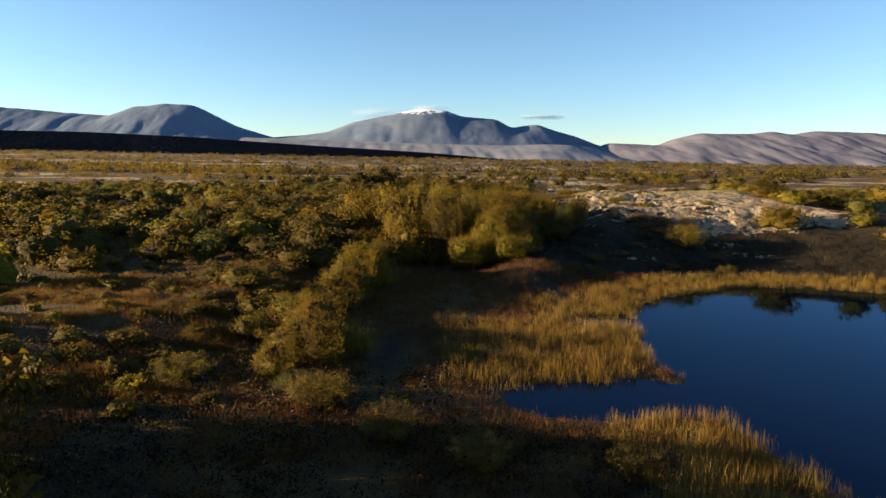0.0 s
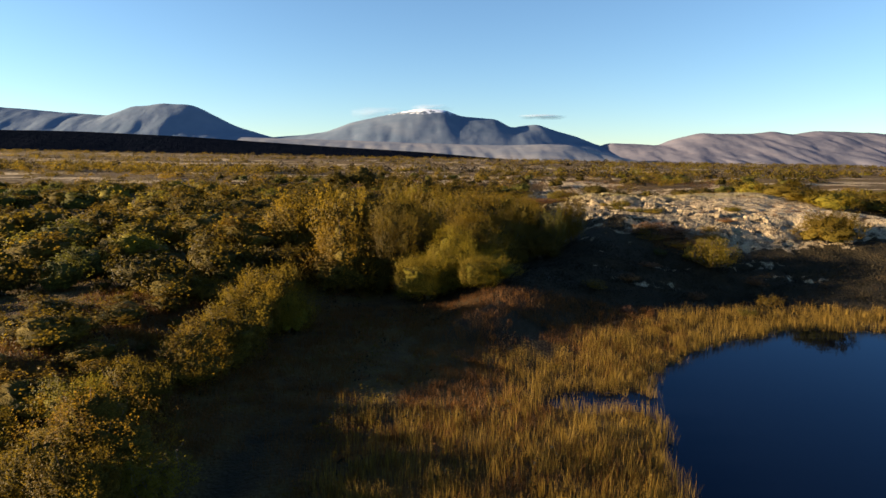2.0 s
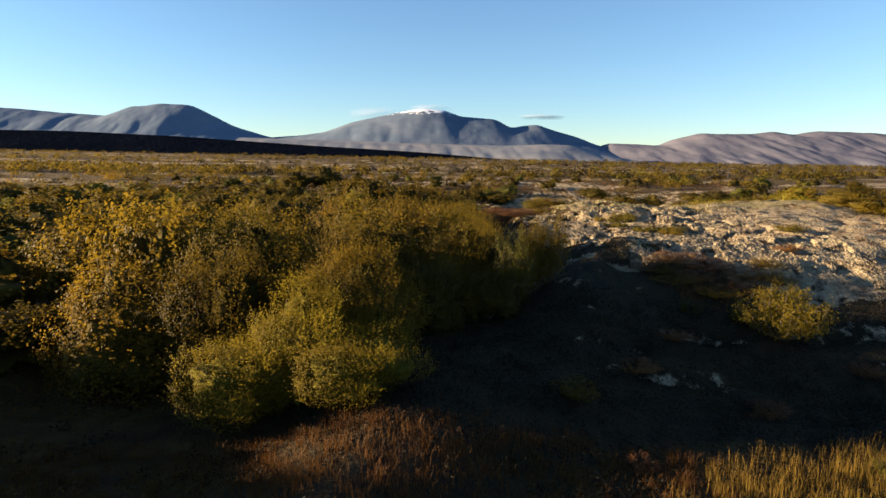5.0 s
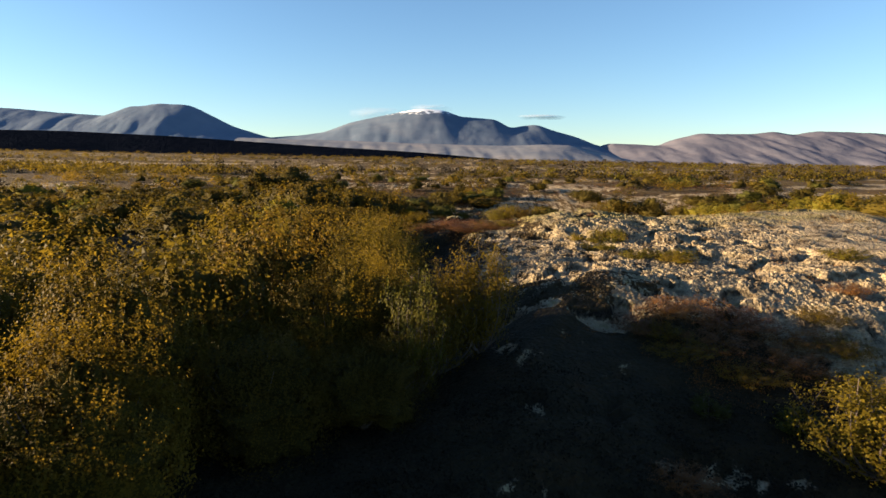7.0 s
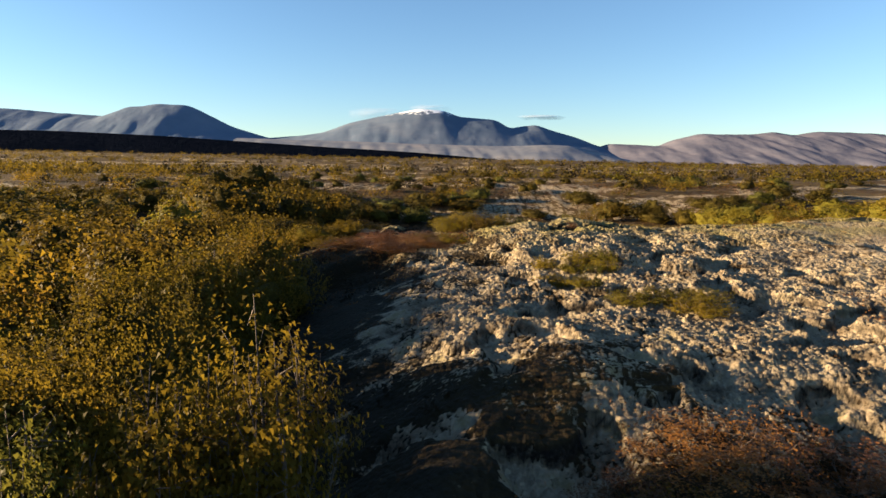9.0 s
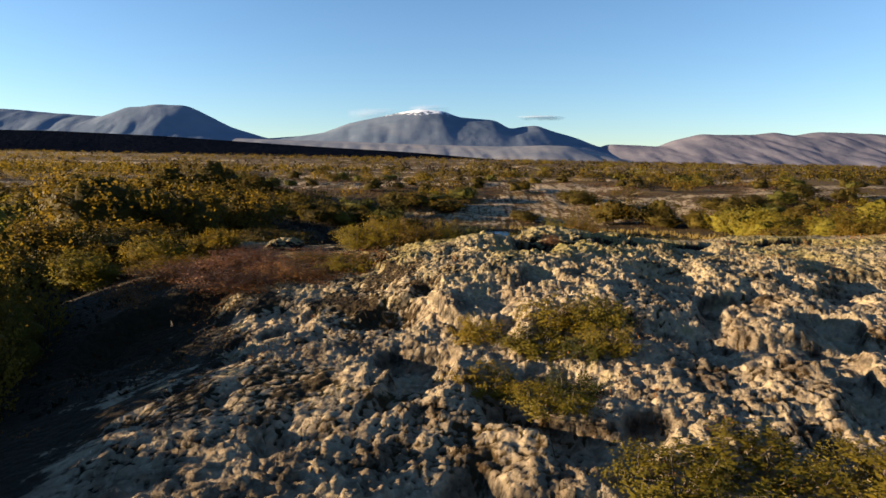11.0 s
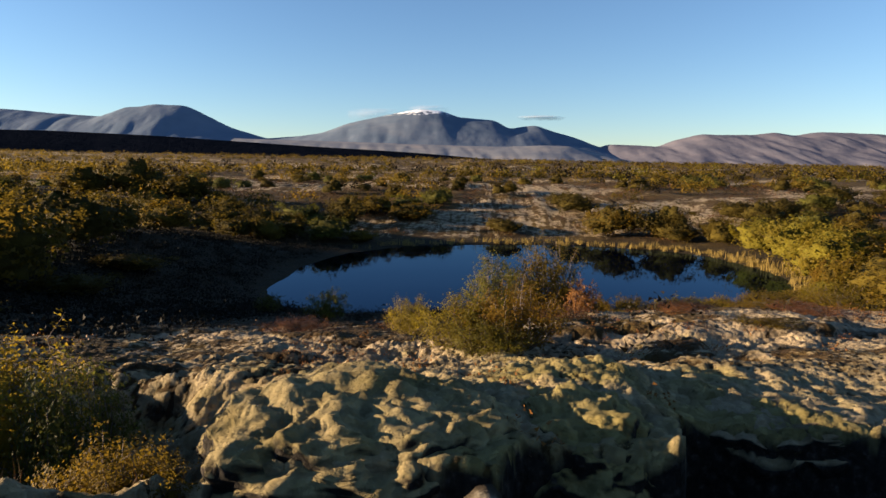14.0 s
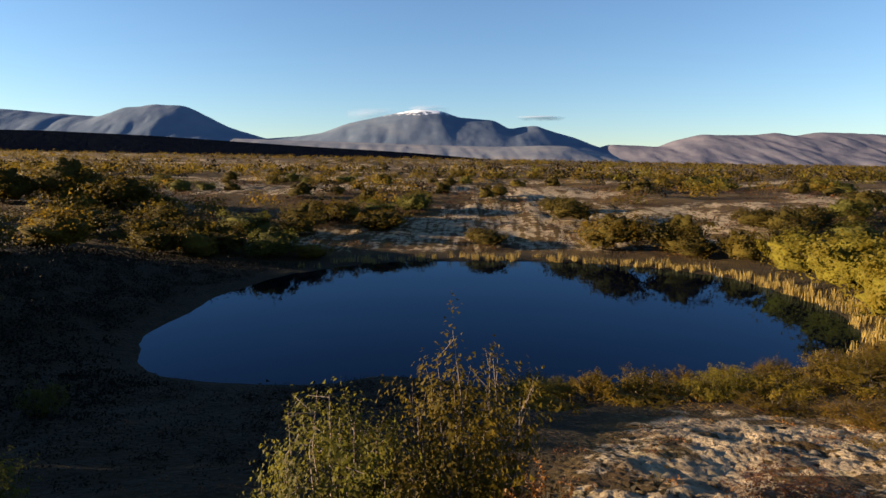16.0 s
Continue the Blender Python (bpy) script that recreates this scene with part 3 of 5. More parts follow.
def cloud(x, z, w, h, seed, tint):
    """A thin, flat bank of cloud near the summit, fading out at its rim."""
    gx, gz = np.meshgrid(np.linspace(-1, 1, 30), np.linspace(-1, 1, 12))
    me = sheet_mesh("cloud", np.stack([x + gx * w, 4300 + 60 * gz * gz + 40 * gx * gx, z + gz * h + 0.25 * h * gx * gx], -1).reshape(-1, 3), 30, 12)
    m, nodes, links, bsdf = material("cloud_" + tint[0])
    bsdf.inputs["Base Color"].default_value = (*tint[1], 1)
    bsdf.inputs["Roughness"].default_value = 1
    pos = nodes.new("ShaderNodeNewGeometry").outputs["Position"]
    mp = nodes.new("ShaderNodeMapping")
    mp.inputs["Location"].default_value = (-x / w, 0, -z / h)
    mp.inputs["Scale"].default_value = (1 / w, 0, 1 / h)
    links.new(pos, mp.inputs["Vector"])
    rim = nodes.new("ShaderNodeVectorMath")
    rim.operation = "LENGTH"
    links.new(mp.outputs[0], rim.inputs[0])
    grain = nodes.new("ShaderNodeMapping")
    grain.inputs["Scale"].default_value = (0.009, 0.0, 0.03)
    links.new(pos, grain.inputs["Vector"])
    n = noise_node(nodes, links, 1.0, 4, 0.55, grain.outputs[0])
    f = math_node(nodes, links, "SUBTRACT", math_node(nodes, links, "MULTIPLY_ADD", n.outputs[0], 1.3), rim.outputs["Value"])
    r = ramp(nodes, [(0.0, (0, 0, 0)), (0.75, (tint[2],) * 3)])
    links.new(f, r.inputs[0])
    tp, mx = nodes.new("ShaderNodeBsdfTransparent"), nodes.new("ShaderNodeMixShader")
    links.new(r.outputs[0], mx.inputs[0])
    links.new(tp.outputs[0], mx.inputs[1])
    links.new(bsdf.outputs[0], mx.inputs[2])
    links.new(mx.outputs[0], nodes["Material Output"].inputs[0])
    me.materials.append(m)
    tagged(new("cloud", me), "thin %s wisp of cloud by the summit" % tint[0], "cloud", kind="structure")


PINK, GREY = ("pinkish", (0.95, 0.78, 0.78), 0.17), ("grey", (0.50, 0.52, 0.60), 0.5)
cloud(-440, 374, 200, 45, 1, PINK)
cloud(-80, 412, 150, 32, 2, PINK)
cloud(690, 362, 170, 18, 3, GREY)


# ---------------------------------------------------------------- plants


def part(name, me, mat, parent=None, label=""):
    """One mesh as a part of a thing, or as a thing of its own."""
    if not me.materials:
        me.materials.append(mat)
    ob = new(name, me)
    ob.parent = parent
    return tagged(ob, label)


def tubes(lines, sides):
    """Tapered stems: each line is (points, radii)."""
    verts, faces = [], []
    ring = np.arange(sides) * 2 * np.pi / sides
    for pts, radii in lines:
        n0 = len(verts)
        pts = np.asarray(pts)
        for k, p in enumerate(pts):
            d = pts[min(k + 1, len(pts) - 1)] - pts[max(k - 1, 0)]
            d = d / (np.linalg.norm(d) + 1e-9)
            s = np.cross(d, (0.31, 0.95, 0.05))
            s /= np.linalg.norm(s) + 1e-9
            q = np.cross(d, s)
            for t in ring:
                verts.append(p + radii[k] * (np.cos(t) * s + np.sin(t) * q))
        for k in range(len(pts) - 1):
            for j in range(sides):
                faces.append((n0 + k * sides + j, n0 + k * sides + (j + 1) % sides, n0 + (k + 1) * sides + (j + 1) % sides, n0 + (k + 1) * sides + j))
    return verts, faces


def leaves(rng, centres, size, upward=0.35, slim=0.55, outward=None):
    """A pointed leaf at each centre; outward: the way that each leaf's face tends to look."""
    n = len(centres)
    if outward is None:
        d = rng.normal(size=(n, 3))
        d[:, 2] += upward
        s = np.cross(d, rng.normal(size=(n, 3)))
    else:
        face = outward / (np.linalg.norm(outward, axis=1)[:, None] + 1e-9) + rng.normal(size=(n, 3)) * 0.42
        d = np.cross(face, rng.normal(size=(n, 3)))
        s = np.cross(face, d)
    d /= np.linalg.norm(d, axis=1)[:, None] + 1e-9
    s /= np.linalg.norm(s, axis=1)[:, None] + 1e-9
    length = size * rng.uniform(0.65, 1.35, n)[:, None]
    wide = length * slim * 0.7
    base = centres - d * length * 0.5
    v = np.stack([base + s * wide, base + d * length, base - s * wide], 1)
    f = np.arange(n * 3).reshape(n, 3)
    return v.reshape(-1, 3), f


def shrub_meshes(seed, stems, twigs, per_twig, leaf, lean=0.75, base=0.25, spread=0.16, thick=1.0):
    """A many-stemmed shrub of about one metre's height and width: its stems and twigs, and its leaves."""
    rng = np.random.default_rng(seed)
    lines, centres = [], []
    for k in range(stems):
        ang = 2 * np.pi * (k + rng.uniform(-0.4, 0.4)) / stems * 2.6
        out = lean * np.sqrt((k + 0.5) / stems) * 0.5 * rng.uniform(0.85, 1.1)
        top = (1.0 - 1.9 * out * out) * rng.uniform(0.74, 1.05)
        tip = np.array([np.cos(ang) * out, np.sin(ang) * out, top])
        t = np.linspace(0, 1, 5)[:, None]
        bow = np.array([np.cos(ang), np.sin(ang), 0]) * out * 0.35
        pts = tip * t * np.array([1, 1, 0.0]) + np.array([0, 0, 1]) * top * t ** 1.15 + bow * np.sin(t * np.pi) + rng.normal(size=(5, 3)) * 0.018 * t
        lines.append((pts, thick * (0.013 * (1.05 - t[:, 0]) + 0.002)))
        for j in range(twigs):
            u = rng.uniform(base, 1.0) ** 0.8
            p = pts[int(u * 3.999)] * (1 - u * 4 % 1) + pts[min(int(u * 3.999) + 1, 4)] * (u * 4 % 1)
            d = np.array([np.cos(ang), np.sin(ang), 0.0]) * 0.55 + rng.normal(size=3) * 0.6 + np.array([0, 0, 0.55])
            d *= spread * rng.uniform(0.6, 1.3) / np.linalg.norm(d)
            if j % 3 == 0:
                lines.append((np.array([p, p + d]), thick * np.array([0.004, 0.0015])))
            w = rng.uniform(0.05, 1.05, per_twig)[:, None]
            centres.append(p + d * w + rng.normal(size=(per_twig, 3)) * 0.03)
    centres = np.concatenate(centres)
    sv, sf = tubes(lines, 3)
    heart = np.array([0, 0, 0.3])
    lv, lf = leaves(rng, centres, leaf, slim=0.7, outward=centres - heart)
    return raw_mesh("trunk", sv, sf, True), raw_mesh("crown", lv, lf)


def dome_meshes(seed, cover, shoots, leaf, rows, stems=9):
    """A close shrub about a metre high and wide: an uneven mound of leafage round a dense heart, with leafy shoots that stand out of it."""
    rng = np.random.default_rng(seed)
    waves = rng.normal(size=(16, 3))
    waves *= (rng.uniform(1.5, 12.0, 16) / np.linalg.norm(waves, axis=1))[:, None]
    swell = 0.30 / np.linalg.norm(waves, axis=1) ** 0.75
    phase = rng.uniform(0, 6.28, 16)
    heart = np.array([0.0, 0.0, 0.34])

    def reach(d):
        """The crown's surface in the directions d."""
        r = 1 + np.sum(swell * np.cos(d @ waves.T + phase), 1)
        return heart + d * np.array([0.47, 0.47, 0.52]) * np.clip(r, 0.5, 1.5)[:, None]

    def directions(n, low):
        z, a0 = rng.uniform(low, 1.0, n), rng.uniform(0, 6.28, n)
        return np.stack([np.sqrt(1 - z * z) * np.cos(a0), np.sqrt(1 - z * z) * np.sin(a0), z], -1)

    lines = []
    for d in directions(stems, 0.2):
        end, t = heart + (reach(d[None])[0] - heart) * 0.9, np.linspace(0, 1, 4)[:, None]
        lines.append((end * t * np.array([1, 1, 0]) + np.array([0, 0, 1]) * end[2] * t ** 0.9, 0.014 * (1.05 - t[:, 0]) + 0.002))
    d1 = directions(cover, -0.5)
    c1 = heart + (reach(d1) - heart) * (1.03 - np.abs(rng.normal(size=cover)) * 0.13)[:, None]
    # shoots
    n = shoots // 7
    foot = directions(n // 14, -0.1)[rng.integers(0, n // 14, n)] + rng.normal(size=(n, 3)) * 0.11
    foot /= np.linalg.norm(foot, axis=1)[:, None]
    d2 = foot * 0.6 + rng.normal(size=(n, 3)) * 0.3 + np.array([0, 0, 0.95])
    d2 /= np.linalg.norm(d2, axis=1)[:, None]
    w = np.linspace(0.0, 1.0, 7)[None, :, None] * rng.uniform(0.03, 0.24, (n, 1, 1)) ** 1.15
    c2 = (reach(foot)[:, None] + d2[:, None] * w + rng.normal(size=(n, 7, 3)) * leaf * 0.35).reshape(-1, 3)
    lv, lf = leaves(rng, np.concatenate([c1, c2]), leaf, slim=0.7, outward=np.concatenate([d1, np.repeat(foot, 7, 0)]))
    # the dense heart of the crown, which little light passes
    cols = rows * 3 // 2
    th, z = np.meshgrid(np.arange(cols) * 2 * np.pi / cols, np.sin(np.linspace(-0.55, 1.555, rows + 1)))
    ball = np.stack([np.sqrt(1 - z * z) * np.cos(th), np.sqrt(1 - z * z) * np.sin(th), z], -1).reshape(-1, 3)
    hv = heart + (reach(ball) - heart) * rng.uniform(0.58, 0.86, (len(ball), 1))
    i = np.arange((rows + 1) * cols).reshape(rows + 1, cols)
    hf = np.stack([i[:-1], np.roll(i, -1, 1)[:-1], np.roll(i, -1, 1)[1:], i[1:]], -1).reshape(-1, 4)
    every = np.concatenate([lv, hv])
    every[:, 2] *= 1.03 / np.percentile(lv[:, 2], 99.3)
    sv, sf = tubes(lines, 3)
    return raw_mesh("trunk", sv, sf, True), raw_mesh("crown", every, [lf, hf + len(lv)], inner=len(hf))


KINDS = {}


def kind_of_shrub(key, mat, variants, **shape):
    make = dome_meshes if "cover" in shape else shrub_meshes
    KINDS[key] = (mat, [make(first + 13 * len(KINDS), **shape) for first in range(100, 100 + variants)])


CLOSE = dict(cover=12000, shoots=12000, leaf=0.0125, rows=26, stems=14)
DENSE = dict(cover=5200, shoots=4800, leaf=0.019, rows=20)
FULL = dict(cover=3000, shoots=2800, leaf=0.025, rows=16)
MIDDLE = dict(cover=950, shoots=950, leaf=0.039, rows=12, stems=5)
FAR = dict(cover=330, shoots=330, leaf=0.060, rows=9, stems=3)
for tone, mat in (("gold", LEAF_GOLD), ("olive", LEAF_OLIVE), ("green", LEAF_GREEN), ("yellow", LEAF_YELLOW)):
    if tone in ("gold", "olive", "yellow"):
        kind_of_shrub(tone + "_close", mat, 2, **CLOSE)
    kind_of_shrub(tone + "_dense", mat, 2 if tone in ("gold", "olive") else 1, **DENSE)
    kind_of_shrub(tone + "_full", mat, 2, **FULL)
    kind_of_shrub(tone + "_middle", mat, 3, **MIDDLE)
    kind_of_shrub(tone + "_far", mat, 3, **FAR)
OPEN = dict(stems=16, twigs=10, per_twig=22, leaf=0.036, lean=1.0, base=0.2, spread=0.22)
for tone, mat in (("gold", LEAF_GOLD), ("green", LEAF_GREEN), ("yellow", LEAF_YELLOW), ("red", LEAF_RED)):
    kind_of_shrub(tone + "_open", mat, 2, **OPEN)

OPEN_FINE = dict(stems=24, twigs=14, per_twig=26, leaf=0.023, lean=1.0, base=0.15, spread=0.20)
for tone, mat in (("gold", LEAF_GOLD), ("green", LEAF_GREEN), ("yellow", LEAF_YELLOW)):
    kind_of_shrub(tone + "_twiggy", mat, 2, **OPEN_FINE)

HEATH = dict(stems=46, twigs=8, per_twig=16, leaf=0.022, lean=1.1, base=0.1, spread=0.14, thick=0.25)
for tone, mat in (("gold", LEAF_GOLD), ("red", LEAF_RED)):
    kind_of_shrub(tone + "_heath", mat, 2, **HEATH)

TONES = {"gold": "golden-brown", "olive": "olive-yellow", "green": "dull green", "yellow": "yellow-green", "red": "rust-red"}
put = random.Random(5)


def shrub(kind, x, y, tall, wide, where="on the mossy lava heath", name="birch_shrub", sink=0.05):
    """One shrub: an empty at its foot with stems and crown."""
    mat, variants = KINDS[kind]
    sm, cm = variants[put.randrange(len(variants))]
    ob = new(name)
    part("trunk", sm, BARK, ob)
    if not cm.materials:
        cm.materials.append(mat)
        if mat.name in INNER:
            cm.materials.append(INNER[mat.name])
    part("crown", cm, mat, ob)
    size = "tall" if tall > 3 else "low" if tall < 1.2 else "bushy"
    tagged(ob, "%s %s %s %s" % (size, TONES[kind.split("_")[0]], name.replace("_", " "), where), "shrub", "shrubs of the heath")
    ob.matrix_world = pose(x, y, height(x, y) - sink, put.uniform(-5, 5), put.uniform(-5, 5), put.uniform(0, 360)) @ Matrix.Diagonal((wide, wide * put.uniform(0.85, 1.1), tall, 1))
    return ob


def joined_shrubs(label, rows):
    """Distant shrubs as one mesh for each tone: rows of kind, x, y, height and width."""
    rng = random.Random(len(rows))
    for tone in sorted({r[0] for r in rows}):
        mat, variants = KINDS[tone]
        verts, leafage, hearts, count = [], [], [], 0
        for kind, x, y, tall, wide in rows:
            if kind != tone:
                continue
            cm = variants[rng.randrange(len(variants))][1]
            co, fi, mi = np.empty(len(cm.vertices) * 3), np.empty(len(cm.loops), np.int32), np.empty(len(cm.polygons), np.int32)
            cm.vertices.foreach_get("co", co)
            cm.loops.foreach_get("vertex_index", fi)
            cm.polygons.foreach_get("material_index", mi)
            co, turn, cut = co.reshape(-1, 3), rng.uniform(0, 6.28), 3 * int(np.sum(mi == 0))
            c, s = math.cos(turn) * wide, math.sin(turn) * wide
            verts.append(np.stack([x + c * co[:, 0] - s * co[:, 1], y + s * co[:, 0] + c * co[:, 1], height(x, y) - 0.05 + tall * co[:, 2]], -1))
            leafage.append(fi[:cut].reshape(-1, 3) + count)
            hearts.append(fi[cut:].reshape(-1, 4) + count)
            count += len(co)
        hearts = np.concatenate(hearts)
        me = raw_mesh("scrub", np.concatenate(verts), [np.concatenate(leafage), hearts], inner=len(hearts))
        me.materials.append(mat)
        me.materials.append(INNER[mat.name])
        tagged(new("scrub", me), "%s rounded scrub %s" % (TONES[tone.split("_")[0]], label), "scrub", kind="stuff")


# shrubs that the flight passes closely
for kind, x, y, tall, wide, where in [
    ("yellow_twiggy", 18.4, 45.7, 2.1, 2.8, "on the shaded slope"),
    ("green_open", 15.8, 47.4, 0.5, 1.0, "on the heathy slope"), ("green_open", 17.6, 47.0, 0.5, 1.1, "on the heathy slope"), ("green_open", 19.4, 47.8, 0.5, 1.2, "on the heathy slope"),
    ("gold_full", 27.5, 49.4, 2.2, 3.6, "on the moss slope"),
    ("yellow_full", 5.2, 70.6, 1.1, 2.2, "beside the mossy lava"), ("yellow_full", 6.8, 71.6, 1.0, 2.2, "beside the mossy lava"), ("gold_full", 4.0, 72.2, 1.3, 2.6, "beside the mossy lava"), ("gold_full", 8.2, 72.2, 0.8, 1.8, "beside the mossy lava"),
    ("olive_full", -0.5, 57.0, 3.0, 4.6, "beside the mossy lava"),
    ("gold_twiggy", 21.4, 79.8, 2.1, 1.45, "on the slope above the pond"),
    ("green_twiggy", 20.2, 79.5, 1.75, 1.4, "on the slope above the pond"),
    ("red_open", 21.9, 78.8, 0.8, 0.7, "on the slope above the pond"),
    ("gold_twiggy", 19.9, 74.0, 1.05, 1.3, "on the slope above the pond"),
    ("yellow_twiggy", 19.25, 74.2, 0.85, 1.2, "on the slope above the pond"),
    ("green_twiggy", 19.5, 73.6, 0.55, 1.0, "on the slope above the pond"),
    ("yellow_twiggy", 18.35, 77.1, 0.8, 0.8, "on the slope above the pond"),
    ("green_open", 16.2, 80.3, 0.9, 0.9, "on the slope above the pond"),
    ("green_open", 13.2, 86.0, 0.8, 0.9, "on the slope above the pond"),
    ("yellow_full", 38.4, 96.4, 2.6, 3.4, "on the bank of the pond"),
    ("yellow_full", 40.9, 100.4, 2.6, 3.6, "on the bank of the pond"),
    ("gold_full", 36.7, 93.4, 1.8, 2.6, "on the bank of the pond"),
    ("yellow_full", 41.6, 104.6, 2.7, 4.4, "on the bank of the pond"),
    ("yellow_full", 41.8, 109.0, 2.4, 3.6, "on the bank of the pond"),
    ("gold_middle", 40.5, 114.0, 2.0, 3.4, "on the bank of the pond"),
    ("olive_middle", 37.6, 117.2, 2.8, 5.0, "on the bank of the pond"),
    ("olive_middle", 33.6, 118.6, 2.6, 4.6, "on the bank of the pond"),
    ("olive_middle", 24.0, 121.5, 1.0, 2.2, "on the bank of the pond"),
    ("gold_middle", 12.2, 114.5, 1.1, 2.4, "on the bank of the pond"),
    ("olive_middle", 9.6, 125.4, 2.0, 4.6, "on the bank of the pond"),
    ("olive_middle", 16.0, 126.0, 1.6, 4.2, "on the bank of the pond"),
    ("olive_middle", 4.0, 117.5, 1.5, 4.2, "on the bank of the pond"),
    ("olive_middle", -4.5, 116.5, 2.0, 5.0, "behind the pond"),
    ("olive_full", -13.8, 132.0, 4.4, 7.0, "behind the pond"),
    ("olive_middle", -19.0, 130.0, 3.2, 6.5, "behind the pond"),
    ("olive_middle", -8.5, 131.0, 2.8, 5.5, "behind the pond"),
    ("olive_middle", -0.6, 101.5, 2.3, 4.4, "above the shaded pond bank"), ("gold_middle", 0.6, 107.0, 2.2, 4.4, "above the shaded pond bank"),
    ("olive_middle", 3.2, 112.0, 1.9, 4.0, "above the shaded pond bank"),
    ("olive_full", 8.4, 77.2, 0.7, 2.6, "on the shaded pond bank"), ("olive_full", 6.5, 86.0, 0.8, 2.6, "on the shaded pond bank"), ("olive_full", 5.0, 93.0, 0.8, 2.8, "on the shaded pond bank"),
    ("yellow_open", 30.6, 83.2, 0.5, 2.2, "on the slope above the pond"), ("yellow_twiggy", 32.6, 86.4, 0.9, 2.4, "on the slope above the pond"), ("gold_twiggy", 29.2, 85.2, 0.4, 1.8, "on the slope above the pond"),
    ("gold_twiggy", 28.0, 82.0, 0.35, 1.8, "on the slope above the pond"), ("yellow_open", 31.5, 88.4, 0.4, 1.8, "on the slope above the pond"), ("gold_open", 33.4, 90.2, 0.6, 1.8, "on the slope above the pond"), ("yellow_full", 36.2, 92.2, 1.2, 2.2, "on the pond bank"),
    ("gold_open", 28.2, 86.6, 0.3, 1.5, "on the slope above the pond"), ("yellow_open", 25.8, 87.8, 0.28, 1.6, "on the slope above the pond"), ("yellow_open", 23.4, 87.2, 0.28, 1.5, "on the slope above the pond"),
    ("gold_open", 29.5, 83.4, 0.4, 1.6, "on the slope above the pond"), ("red_open", 27.6, 80.6, 0.35, 1.5, "on the slope above the pond"),
    ("red_open", 24.4, 79.4, 0.3, 1.3, "on the slope above the pond"), ("gold_open", 31.4, 85.4, 0.6, 1.8, "on the slope above the pond"),
    # three tall shrubs added out of view to shade the foreground
    ("olive_middle", -10.5, 8.0, 3.6, 5.0, "at the edge of the sedge"), ("olive_middle", -14.0, 10.0, 3.4, 5.0, "at the edge of the sedge"), ("olive_middle", -8.5, 4.5, 3.2, 4.4, "at the edge of the sedge"),
    ("gold_twiggy", -2.2, 14.2, 1.1, 1.7, "at the edge of the sedge"), ("gold_twiggy", 0.2, 12.4, 0.9, 1.5, "at the edge of the sedge"), ("gold_twiggy", -4.6, 16.4, 1.2, 2.0, "at the edge of the sedge"),
    ("gold_open", 3.9, 12.0, 0.8, 1.2, "at the edge of the sedge"),
    ("gold_full", -10.2, 47.6, 2.8, 4.4, "among heather"), ("olive_middle", -6.5, 57.6, 2.6, 4.6, "among heather"),
    ("green_middle", -21.5, 47.0, 2.4, 4.4, "among heather"), ("gold_middle", -22.6, 34.8, 1.5, 3.0, "among heather"), ("olive_middle", -31.0, 43.0, 2.6, 5.0, "among heather"),
    ("green_full", -17.0, 41.2, 1.8, 3.0, "among heather"), ("olive_full", -9.6, 41.0, 2.6, 4.4, "among heather"),
    ("gold_full", -10.8, 55.2, 2.6, 4.8, "among heather"), ("gold_middle", -8.0, 63.2, 2.6, 4.6, "among heather"),
    ("olive_full", -5.2, 49.5, 3.0, 4.6, "among heather"),
    ("gold_middle", -14.5, 51.0, 2.6, 4.6, "among heather"),
    ("olive_middle", -5.0, 69.4, 2.4, 4.6, "among heather"), ("gold_full", 34.9, 87.0, 2.0, 3.6, "above the pond"),
    ("yellow_full", 34.0, 82.5, 1.9, 3.6, "above the pond"), ("yellow_full", 37.0, 80.0, 2.2, 3.8, "above the pond"), ("yellow_full", 38.6, 84.6, 2.5, 4.2, "above the pond"), ("gold_full", 32.6, 78.4, 1.4, 3.0, "above the pond"), ("yellow_full", 40.5, 77.0, 2.2, 4.2, "above the pond"), ("yellow_full", 39.6, 89.6, 2.6, 4.2, "above the pond"), ("gold_full", 42.4, 93.4, 2.6, 4.4, "above the pond"), ("gold_full", 31.0, 81.0, 1.2, 2.6, "above the pond"),
]:
    if kind.endswith("_full") and (x < -4 or y > 80) and not 10 < x < 15:
        kind = kind.replace("_full", "_middle")
    shrub(kind, x, y, tall, wide, where)


